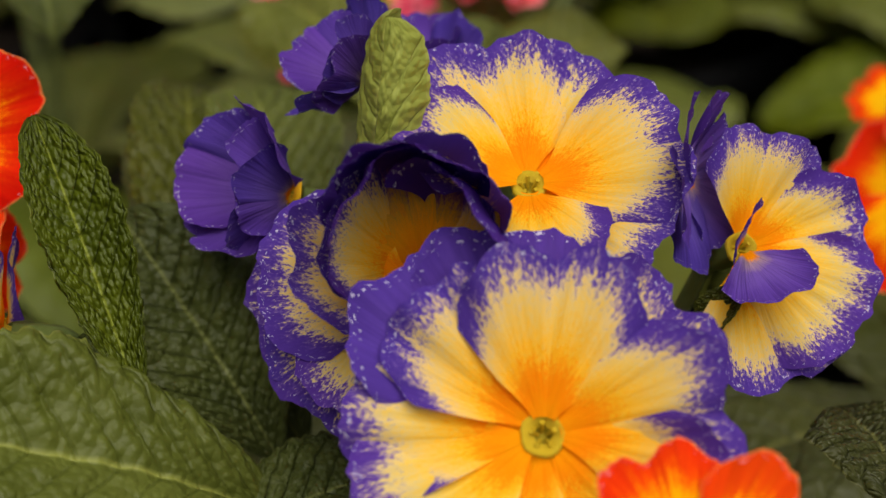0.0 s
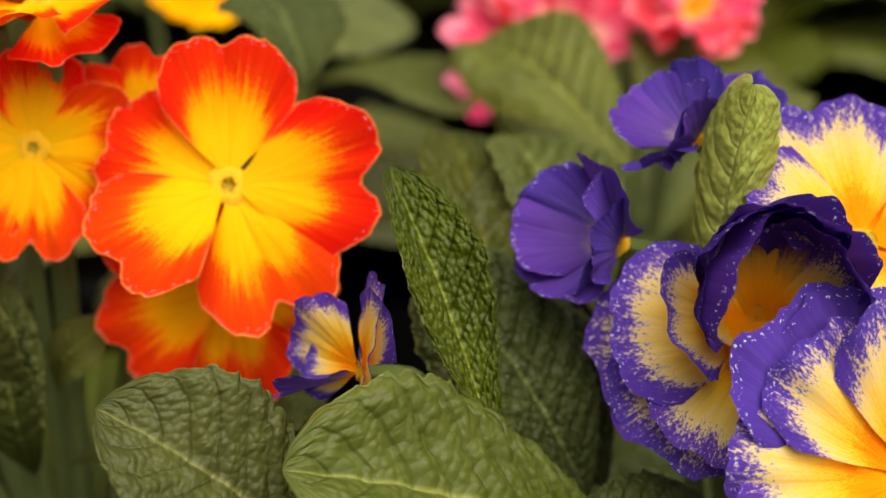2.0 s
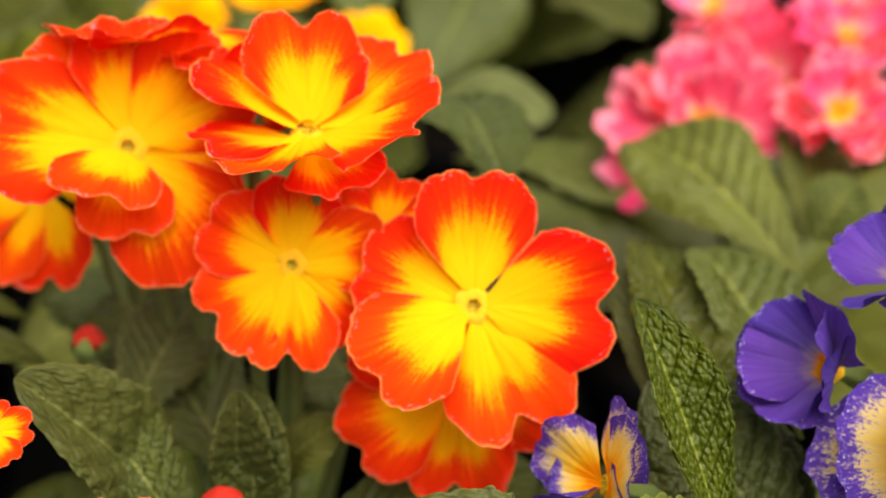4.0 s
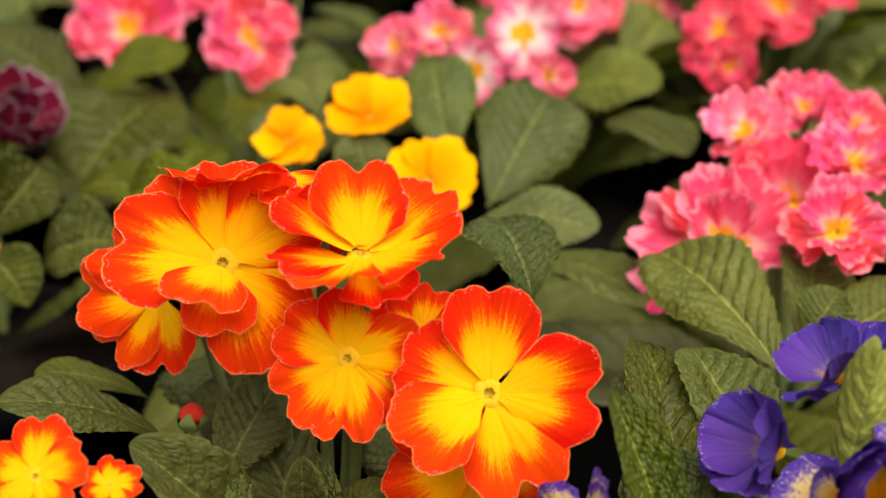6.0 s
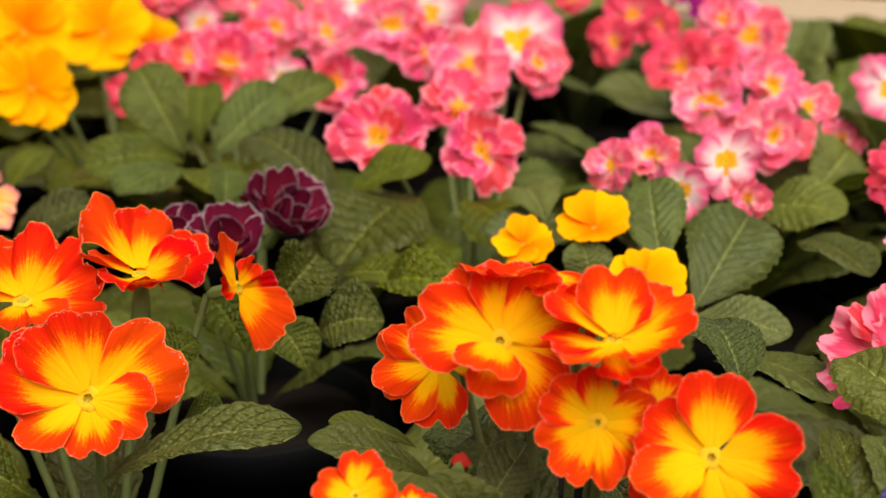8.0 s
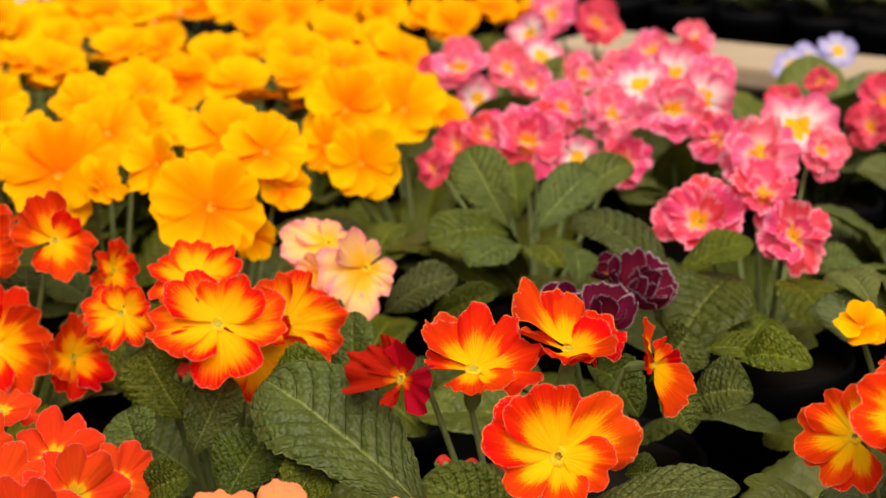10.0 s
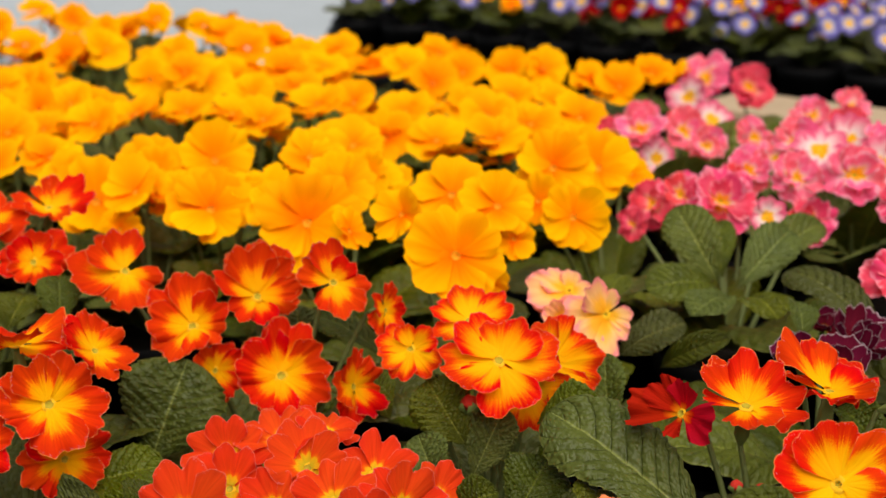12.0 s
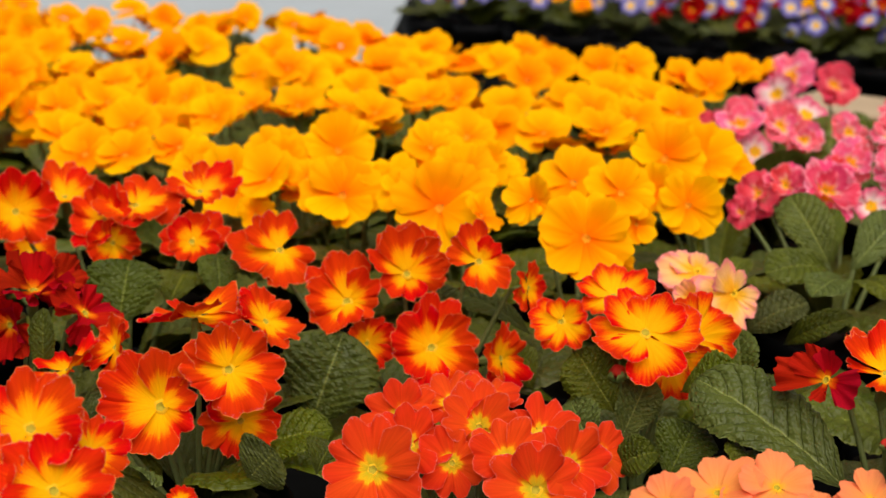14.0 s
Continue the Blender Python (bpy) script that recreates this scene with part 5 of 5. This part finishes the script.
PINK_RIGHT_LEAVES = [
    (0.0836, 0.4793, 0.1452, 0.1113, 0.4457, 0.1531, 0.0300, -0.5600, 0.8300, 0.0315, 0.1, 20),
    (0.1161, 0.4958, 0.1453, 0.1416, 0.5185, 0.1599, 0.1000, -0.7400, 0.6700, 0.0290, 0.1, 20),
    (0.0811, 0.4180, 0.1527, 0.0918, 0.3738, 0.1536, 0.0500, -0.4500, 0.8900, 0.0242, 0.1, 20),
]
PINK_NEAR_FLOWERS = [
    (0.0694, 0.2958, 0.1571, -120, 50, 94, 0.0420),
    (0.0963, 0.3165, 0.1575, -112, 58, 93, 0.0370),
    (0.1160, 0.3160, 0.1668, -112, 63, 88, 0.0333),
    (0.0920, 0.2790, 0.1640, -96, 40, 86, 0.0300),
    (0.1005, 0.3520, 0.1658, -130, 61, 102, 0.0288),
    (0.1276, 0.3682, 0.1658, -117, 61, 92, 0.0265),
    (0.1376, 0.3537, 0.1626, -104, 62, 83, 0.0260),
]
PINK_NEAR_PETALS = {
    0: [(-141, 1.2, -14, 0.0), (171, 1.15, -4, 0.01), (133, 1.0, 6, 0.0), (110, 0.95, 18, 0.03), (91, 1.08, 4, 0.01), (57, 1.0, 8, 0.0), (4, 0.95, 2, 0.02), (-45, 0.6, 0, 0.0), (150, 0.7, 40, 0.05), (70, 0.75, 44, 0.05)],
    1: [(150, 0.95, 20, 0.0), (115, 1.1, 10, 0.01), (80, 1.1, 14, 0.0), (45, 1.1, 8, 0.01), (10, 1.0, 4, 0.0), (-35, 0.9, 0, 0.01), (-100, 0.8, 6, 0.0), (100, 0.75, 46, 0.05), (50, 0.75, 42, 0.05)],
}
PINK_NEAR_LEAVES = [
    (0.0567, 0.2346, 0.1520, 0.0472, 0.2851, 0.1629, -0.0400, -0.7500, 0.6600, 0.0273, 0.1, 20),
    (0.0737, 0.2609, 0.1444, 0.0937, 0.2937, 0.1546, -0.1500, -0.7600, 0.6300, 0.0219, 0.1, 25),
    (0.0709, 0.2523, 0.1488, 0.0805, 0.2549, 0.1605, -0.3200, -0.6300, 0.7100, 0.0150, 0.1, 25),
    (0.0732, 0.2507, 0.1462, 0.1073, 0.2666, 0.1493, -0.2000, -0.5800, 0.7900, 0.0210, 0.1, 25),
]
CRIMSON_FLOWERS = [
    (0.1330, 0.4447, 0.1700, -121, 29, 96, 0.0325),
    (0.1696, 0.4902, 0.1700, -116, 31, 93, 0.0395),
    (0.1198, 0.4083, 0.1700, -108, 11, -88, 0.0229),
    (0.1881, 0.5815, 0.1700, -121, 29, 95, 0.0399),
    (0.2107, 0.5814, 0.1700, -102, 36, 84, 0.0375),
    (0.1694, 0.4743, 0.1700, -109, 28, 87, 0.0339),
    (0.1990, 0.4964, 0.1700, -111, 34, 87, 0.0312),
]
MAGENTA_FLOWERS = [
    (0.1847, 0.8774, 0.1600, -105, 40, 0, 0.026),
    (0.2047, 0.8714, 0.1550, -93, 46, 20, 0.026),
    (0.2107, 0.8954, 0.1660, -81, 52, 40, 0.026),
    (0.1667, 0.8874, 0.1660, -69, 58, 60, 0.026),
]
LILAC_FLOWERS = [
    (0.0995, 0.9677, 0.1650, -105, 40, 0, 0.034),
    (0.1395, 0.9847, 0.1720, -93, 46, 20, 0.034),
    (0.1155, 0.9787, 0.1680, -81, 52, 40, 0.034),
]


# ---- the plants, one by one ----
ROWS = "primroses on the bench"
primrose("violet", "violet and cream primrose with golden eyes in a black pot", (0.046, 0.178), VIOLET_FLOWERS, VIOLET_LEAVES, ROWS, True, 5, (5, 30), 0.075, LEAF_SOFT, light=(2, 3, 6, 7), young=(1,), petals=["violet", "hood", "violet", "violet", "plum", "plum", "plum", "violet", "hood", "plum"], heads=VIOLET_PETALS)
hero = primrose("orange", "orange-red primrose with golden eyes in full bloom in a black pot", (-0.048, 0.250), ORANGE_FLOWERS, ORANGE_LEAVES, ROWS, True, 6, (5, 30), 0.075, LEAF_SOFT, heads=ORANGE_PETALS, light=(0, 1, 2, 4, 7, 10, 11))
primrose("orange", "low orange primrose half hidden below a leaf in a black pot", (-0.118, 0.165), SMALL_ORANGE_FLOWERS, (), ROWS, True, 6, (5, 25), 0.07, LEAF_SOFT)
primrose("orange", "orange-red primrose nodding beside a violet one in a black pot", (0.075, 0.068), NEAR_RED_FLOWERS, (), ROWS, True, 6, (0, 20), 0.07, LEAF_SOFT)
primrose("orange", "orange primrose partly hidden behind violet flowers in a black pot", (0.150, 0.190), RIGHT_ORANGE_FLOWERS, (), ROWS, False, 6, (10, 35), 0.08, LEAF_SOFT)
second = primrose("flame", "spreading orange-red primrose with a broad ribbed leaf in a black pot", (-0.175, 0.335), SECOND_ORANGE_FLOWERS, SECOND_ORANGE_LEAVES, ROWS, True, 4, (5, 30), 0.08, petals=["orange", "flame", "red", "flame", "flame"], heads=SECOND_ORANGE_PETALS)
third = primrose("amber", "orange-yellow primrose with red rims in a black pot", (-0.290, 0.425), THIRD_ORANGE_FLOWERS, THIRD_ORANGE_LEAVES, ROWS, True, 6, (10, 40), 0.08, heads=THIRD_ORANGE_PETALS)
primrose("flame", "orange-red primrose with ragged golden-edged petals in a black pot", (-0.400, 0.500), FOURTH_ORANGE_FLOWERS, FOURTH_ORANGE_LEAVES, ROWS, True, 7, (10, 40), 0.085, heads=FOURTH_ORANGE_PETALS)
primrose("flame", "orange-red primrose with drooping side flowers in a black pot", (-0.508, 0.410), FIFTH_ORANGE_FLOWERS, FIFTH_ORANGE_LEAVES, ROWS, True, 7, (10, 40), 0.085, petals=["flame"] * 7, heads=FIFTH_ORANGE_PETALS)
primrose("red", "dark red primrose with crumpled petals in a black pot", (-0.605, 0.455), RED_FLOWERS, RED_LEAVES, ROWS, True, 8, (10, 45), 0.085)
primrose("flame", "tall orange-red primrose before the yellow ones in a black pot", (-0.585, 0.600), LEFT_ORANGE_FLOWERS, LEFT_ORANGE_LEAVES, ROWS, True, 7, (10, 45), 0.085, heads=LEFT_ORANGE_PETALS)
primrose("coral", "coral-red primrose with small starry yellow eyes in a black pot", (-0.368, 0.325), CORAL_FLOWERS, CORAL_LEAVES, ROWS, True, 7, (5, 35), 0.085)
primrose("salmon", "salmon-pink primrose in a black pot", (-0.256, 0.262), SALMON_FLOWERS, (), ROWS, True, 8, (5, 35), 0.085)
primrose("flame", "bright orange-red primrose in a black pot at the bench front", (-0.505, 0.235), FRONT_ORANGE_FLOWERS, (), ROWS, True, 8, (5, 35), 0.08)
primrose("yellow", "small golden-yellow primrose with round grey-green leaves in a black pot", (0.003, 0.405), YELLOW_SMALL_FLOWERS, YELLOW_SMALL_LEAVES, ROWS, False, 5, (5, 35), 0.085, LEAF_PALE)
primrose("peach", "peach double primrose with pink-edged petals in a black pot", (-0.236, 0.525), PEACH_FLOWERS, PEACH_LEAVES, ROWS, True, 7, (10, 40), 0.08, heads=PEACH_PETALS)
primrose("burgundy", "burgundy primrose with silver-edged petals and curled leaves in a black pot", (-0.125, 0.462), DARK_FLOWERS, DARK_LEAVES, ROWS, True, 3, (5, 30), 0.08, heads=DARK_PETALS)
primrose("pink", "ruffled rose-pink primrose with yellow eyes in a black pot", (-0.020, 0.580), PINK_FRONT_FLOWERS, PINK_FRONT_LEAVES, ROWS, False, 6, (10, 40), 0.09, LEAF, "potted plant", ["rose", "rose", "rose", "pink", "pale", "pink", "rose"])
primrose("pink", "rose-pink primrose with an open leaf rosette in a black pot", (-0.128, 0.680), PINK_MID_FLOWERS, PINK_MID_LEAVES, ROWS, False, 7, (10, 45), 0.09, LEAF, "potted plant", ["rose", "pale", "rose", "crimson", "pink", "crimson", "rose", "rose"])
primrose("pink", "rose-pink primrose with one white-ringed flower in a black pot", (-0.125, 0.905), PINK_FAR_FLOWERS, (), ROWS, False, 11, (32, 74), 0.098, LEAF_PALE, "potted plant", ["pale", "pink", "pink", "pale", "pink", "crimson", "pink"])
primrose("pink", "dense light pink primrose in a black pot", (-0.020, 0.790), PINK_BACK_FLOWERS, (), ROWS, False, 11, (32, 74), 0.098, LEAF_PALE, "potted plant", ["pink", "pink", "pale", "pale", "pink", "pale", "pink"])
primrose("pink", "pink and white primrose with orange eyes in a black pot", (0.090, 0.520), PINK_RIGHT_FLOWERS, PINK_RIGHT_LEAVES, ROWS, False, 11, (32, 74), 0.098, LEAF_PALE, "potted plant", ["pale", "pink", "pink", "pink", "pink", "pale", "pink", "pink", "pink", "pink"])
primrose("pink", "rose-pink primrose with broad upright leaves in a black pot", (0.105, 0.330), PINK_NEAR_FLOWERS, PINK_NEAR_LEAVES, ROWS, True, 6, (5, 35), 0.085, LEAF_PALE, "potted plant", ["rose", "crimson", "rose", "rose", "pink", "rose", "rose"], heads=PINK_NEAR_PETALS)
primrose("crimson", "crimson-pink primrose with one pale flower in a black pot", (0.190, 0.550), CRIMSON_FLOWERS, (), ROWS, False, 11, (32, 74), 0.098, LEAF_PALE, "potted plant", ["crimson", "crimson", "crimson", "pale", "pink", "crimson", "crimson"])
primrose("crimson", "crimson primrose with a few small flowers in a black pot", (0.095, 0.880), ROSE_RIGHT_FLOWERS, (), ROWS, False, 11, (32, 74), 0.098, LEAF_PALE)
primrose("crimson", "crimson and pink primrose in a black pot", (0.180, 0.730), ROSE_FAR_FLOWERS, (), ROWS, False, 11, (32, 74), 0.098, LEAF_PALE, "potted plant", ["pink", "crimson", "pink", "pink", "crimson"])
primrose("crimson", "crimson primrose beside the timber board in a black pot", (-0.010, 1.140), ROSE_BACK_FLOWERS, (), ROWS, False, 9, (25, 66), 0.070, LEAF_PALE, "potted plant", ["pink", "crimson", "pink", "pink", "crimson", "pale"])
primrose("magenta", "dark magenta primrose with small round flowers in a black pot", (0.197, 0.903), MAGENTA_FLOWERS, (), ROWS, False, 8, (20, 60), 0.080, LEAF_PALE)
primrose("lilac", "lilac primrose with yellow eyes beside the board in a pot", (0.121, 0.993), LILAC_FLOWERS, (), ROWS, False, 7, (15, 45), 0.065, LEAF_PALE)
for FLOWERS, place in ((YELLOW_A_FLOWERS, (-0.300, 0.600)), (YELLOW_B_FLOWERS, (-0.195, 0.755)), (YELLOW_C_FLOWERS, (-0.372, 0.672)), (YELLOW_D_FLOWERS, (-0.455, 0.755)), (YELLOW_E_FLOWERS, (-0.560, 0.775))):
    primrose("yellow", "golden-yellow primrose with large ruffled flowers in a black pot", place, FLOWERS, (), ROWS, True, 8, (15, 50), 0.08)

bud(hero, (-0.0599, 0.1989, 0.1500), 0.0074, (-0.03, 0.15, 0.99), BUD)
bud(hero, (-0.0726, 0.2478, 0.1561), 0.0056, (0.16, 0.04, 0.99), BUD)
bud(second, (-0.2052, 0.2758, 0.1705), 0.0048, (0.00, -0.03, 1.00), BUD)
bud(second, (-0.1962, 0.2753, 0.1695), 0.0044, (0.20, -0.04, 0.98), BUD)
bud(third, (-0.3000, 0.3960, 0.1566), 0.0081, (-0.20, -0.06, 0.98), BUD)

# ---- the fields of further plants ----
def bloom_mesh(kind, number):
    """A whole far flower as one mesh: all its petals and the eye."""
    rng = random.Random(f"far{kind}{number}")
    count, half, notch, cup, ruffle, lip, corner, _, loose = SHAPES[kind]
    bm = bmesh.new()
    layer = bm.loops.layers.uv.new("UVMap")
    for k in range(count):
        rows, uvs = petal_points(rng, False, half, notch, cup, ruffle, lip, corner)
        m = pose(0, 0, 0.012 * (k % 3), 0, 0, 360 * k / count + rng.uniform(-6, 6)) @ pose(0, 0, 0, rng.uniform(-0.35, 0.35) * loose, rng.uniform(-1.2, 0.8) * loose, 0)
        verts = [[bm.verts.new(m @ Vector(p)) for p in row] for row in rows]
        for i in range(len(rows) - 1):
            for j in range(len(rows[0]) - 1):
                face = bm.faces.new((verts[i][j], verts[i][j + 1], verts[i + 1][j + 1], verts[i + 1][j]))
                face.smooth = True
                for loop, (p, q) in zip(face.loops, ((i, j), (i, j + 1), (i + 1, j + 1), (i + 1, j))):
                    loop[layer].uv = uvs[p][q]
    wide, high = (0.06, 0.02) if kind == "yellow" else (0.11, 0.045)
    ring = [bm.verts.new((wide * math.cos(a), wide * math.sin(a), high)) for a in (k * math.pi / 4 for k in range(8))]
    eye = bm.faces.new(ring)
    eye.material_index = 1
    mesh = bpy.data.meshes.new("flower")
    bm.to_mesh(mesh)
    bm.free()
    mesh.materials.append(PETALS[kind])
    mesh.materials.append(EYE_GOLD if kind == "yellow" else EYE)
    return mesh


FAR_BLOOMS = {}


def far_bloom(plant, kind, spec, rng):
    if kind not in FAR_BLOOMS:
        FAR_BLOOMS[kind] = [bloom_mesh(kind, k) for k in range(5)]
    x, y, z, az, el, spin, size = spec
    m = plant.matrix_basis.inverted() @ facing(x, y, z, az, el) @ pose(0, 0, 0, 0, 0, spin) @ Matrix.Scale(size / 2, 4)
    part("flower", rng.choice(FAR_BLOOMS[kind]), plant, m)


def dome(rng, place, count, size, height, spread, upward=0.85):
    """Flowers over the top of one plant, facing up and out and a little to the light in front."""
    specs = []
    for k in range(count):
        r = spread * math.sqrt((k + 0.5) / count)
        a = 2.4 * k + rng.uniform(-0.3, 0.3)
        x, y = r * math.cos(a), r * math.sin(a)
        n = Vector((x / spread * 1.0 + rng.uniform(-0.3, 0.3), y / spread * 0.9 - 0.5 + rng.uniform(-0.25, 0.25), upward))
        az, el = math.degrees(math.atan2(n.y, n.x)), math.degrees(math.atan2(n.z, math.hypot(n.x, n.y)))
        z = height - 0.036 * (r / spread) ** 2 + rng.uniform(-0.008, 0.008)
        specs.append((place[0] + x, place[1] + y, z, az, el, rng.uniform(0, 72), size * rng.uniform(0.85, 1.12)))
    return specs


def field_plant(kinds, label, place, rng, count, size, height, spread, group, near, filler=6, upward=0.85, leaf=0.085, steep=(15, 50), material=None):
    """A plant of a field: near ones with petals of their own, further ones with whole flowers."""
    specs = dome(rng, place, count, size, height, spread, upward)
    if near:
        return primrose(kinds[0], label, place, specs, (), group, False, filler, steep, leaf, LEAF, "potted plant", [rng.choice(kinds) for _ in specs])
    plant = primrose(kinds[0], label, place, (), (), group, False, filler, steep, leaf, material)
    for spec in specs:
        far_bloom(plant, rng.choice(kinds), spec, rng)
    return plant


def free(place, gap=0.096):
    return all(math.hypot(place[0] - q[0], place[1] - q[1]) > gap for q in PLACES)


for place in ((0.190, 0.445), (0.285, 0.435), (0.295, 0.545), (0.375, 0.480)):
    primrose("none", "leafy primrose without flowers in a black pot", place, (), (), ROWS, False, 9, (10, 45), 0.085)
field = random.Random(11)

# where the flowers of the golden-yellow rows stand
YELLOW_NEAR = [
    (-0.425, 0.704), (-0.505, 0.713), (-0.357, 0.746), (-0.395, 0.783), (-0.511, 0.794), (-0.620, 0.795), (-0.476, 0.803), (-0.654, 0.815),
    (-0.372, 0.839), (-0.589, 0.841), (-0.267, 0.846), (-0.679, 0.847), (-0.385, 0.876), (-0.312, 0.886), (-0.351, 0.898), (-0.642, 0.925),
    (-0.575, 0.925), (-0.239, 0.927), (-0.272, 0.933), (-0.446, 0.935), (-0.472, 0.948), (-0.198, 0.957), (-0.711, 0.964), (-0.676, 0.989),
    (-0.408, 0.999), (-0.515, 1.000),
]
YELLOW_MIDDLE = [
    (-0.282, 1.011), (-0.337, 1.012), (-0.559, 1.015), (-0.209, 1.024), (-0.380, 1.026), (-0.644, 1.030), (-0.248, 1.044), (-0.593, 1.044),
    (-0.620, 1.044), (-0.714, 1.046), (-0.430, 1.065), (-0.472, 1.086), (-0.148, 1.112), (-0.702, 1.138), (-0.165, 1.162), (-0.314, 1.165),
    (-0.545, 1.186), (-0.687, 1.189), (-0.107, 1.196), (-0.416, 1.202), (-0.526, 1.204), (-0.581, 1.205), (-0.757, 1.208), (-0.285, 1.217),
    (-0.241, 1.217), (-0.340, 1.218),
]
YELLOW_FAR = [
    (-0.207, 1.235), (-0.454, 1.239), (-0.499, 1.240), (-0.374, 1.276), (-0.443, 1.277), (-0.307, 1.315), (-0.574, 1.321), (-0.410, 1.338),
    (-0.649, 1.343), (-0.695, 1.366), (-0.738, 1.367), (-0.829, 1.391), (-0.512, 1.407), (-0.483, 1.429), (-0.547, 1.505), (-0.685, 1.508),
    (-0.816, 1.537), (-0.583, 1.586), (-0.864, 1.593), (-0.677, 1.617), (-0.650, 1.645), (-0.758, 1.678), (-0.802, 1.679),
]


def yellow_rows():
    """The golden-yellow plants: each flower goes to the plant nearest to it, or founds a new one."""
    label = "golden-yellow primrose with large ruffled flowers in a black pot"
    tufts = []
    for x, y in YELLOW_NEAR + YELLOW_MIDDLE + YELLOW_FAR:
        near = min(tufts, key=lambda q: math.hypot(q[0] - x, q[1] - y - 0.012), default=None)
        if near and math.hypot(near[0] - x, near[1] - y - 0.012) < 0.060:
            near[2].append((x, y))
        else:
            tufts.append((x, y + 0.012, [(x, y)]))
    for x, y, spots in tufts:
        middle = (sum(q[0] for q in spots) / len(spots), sum(q[1] for q in spots) / len(spots))
        specs = []
        for u, v in spots:
            az = -90 + 520 * (u - middle[0]) + field.uniform(-28, 28)
            specs.append((u, v, 0.183 + field.uniform(-0.007, 0.007), az, field.uniform(36, 70), field.uniform(0, 72), field.uniform(0.045, 0.053)))
        for _ in range(max(1 if y < 1.2 else 5, 4 - len(spots))):
            u, v = middle[0] + field.uniform(-0.03, 0.03), middle[1] + field.uniform(0.012, 0.034)
            specs.append((u, v, 0.174 + field.uniform(-0.006, 0.004), field.uniform(-180, 180), field.uniform(55, 85), field.uniform(0, 72), field.uniform(0.040, 0.047)))
        place = (middle[0], middle[1] + 0.02)
        if y < 1.02:
            primrose("yellow", label, place, specs, (), ROWS, False, 8, (20, 58), 0.085)
        else:
            plant = primrose("yellow", label, place, (), (), ROWS, False, 7, (20, 58), 0.085)
            for spec in specs:
                stalk(plant, spec)
                far_bloom(plant, "yellow", spec, field)


yellow_rows()
for first in (0.86, 1.00, 1.14, 1.28, 1.42, 1.56, 1.70):
    for k in range(4):
        x, y = -0.74 - 0.25 * (first - 0.85) - 0.095 * k + field.uniform(-0.012, 0.012), first + 0.05 * k + field.uniform(-0.012, 0.012)
        if free((x, y), 0.08):
            field_plant(["yellow"], "golden-yellow primrose with large ruffled flowers in a black pot", (x, y), field, 9, 0.052, 0.186, 0.048, ROWS, False, 7, 0.6)
for i in range(26):
    for j in range(17):
        a, c = -2.1 + 0.112 * i + field.uniform(-0.008, 0.008), 0.04 + 0.108 * j * 0.5 + field.uniform(-0.008, 0.008)
        if j % 2:
            a += 0.056
        place = tuple(ALONG * a + OUT * c)
        x, y = place
        if c > 0.87 or not free(place) or field.random() < 0.06:
            continue
        if y > 0.52 + 0.60 * max(0.0, -0.32 - x) and x < -0.19 + 0.28 * (y - 0.75) and x < -0.1:
            continue
        elif x > -0.06 and y > 0.62 and x < 0.62:
            field_plant([["pink", "pale"], ["crimson", "pink"], ["pink"]][field.randrange(3)], "leafy pink primrose with few flowers in a black pot", place, field, 4 if field.random() < 0.25 else 0, 0.034, 0.150, 0.030, ROWS, False, 10, 0.85, 0.085, (20, 62))
        elif -0.9 < x < -0.3 and 0.1 < y < 0.56 + 0.60 * max(0.0, -0.32 - x) and x < -0.62:
            field_plant(["flame"], "orange-red primrose with golden eyes in a black pot", place, field, 6, 0.042, 0.172, 0.045, ROWS, False, 7)
        elif -0.75 < x < 0.30 and 0.02 < y < 0.56 and not (-0.16 < x < 0.03 and y > 0.28):
            primrose("none", "leafy primrose without flowers in a black pot", place, (), (), ROWS, False, 8, (5, 35), 0.075)

for k in range(10):
    place = tuple(ALONG * (-0.86 + 0.105 * k) + OUT * (0.925 + field.uniform(-0.01, 0.01)))
    primrose("none", "leafy primrose beside the timber board in a black pot", place, (), (), ROWS, False, 8, (8, 34), 0.062, LEAF_PALE)

BACK = "small primroses on the far bench"
for i in range(20):
    for j in range(8):
        a, c = -2.05 + 0.105 * i + field.uniform(-0.01, 0.01), 1.50 + 0.105 * j + field.uniform(-0.01, 0.01)
        place = tuple(ALONG * a + OUT * c)
        if place[0] < -0.47:
            continue
        dice = field.random()
        kinds, label = ["blue"], "blue and white primrose with a yellow eye in a black pot"
        if dice > 0.90:
            kinds, label = ["red"], "dark red primrose on the far bench in a black pot"
        elif dice > 0.87:
            kinds, label = ["flame"], "orange-red primrose on the far bench in a black pot"
        elif dice > 0.83:
            kinds, label = ["yellow"], "small yellow primrose on the far bench in a black pot"
        field_plant(kinds, label, place, field, field.randrange(3, 6) if j == 0 else field.randrange(5, 8), 0.036, 0.160, 0.038, BACK, False, 8, 0.7, 0.060, (25, 62), LEAF_SOFT)
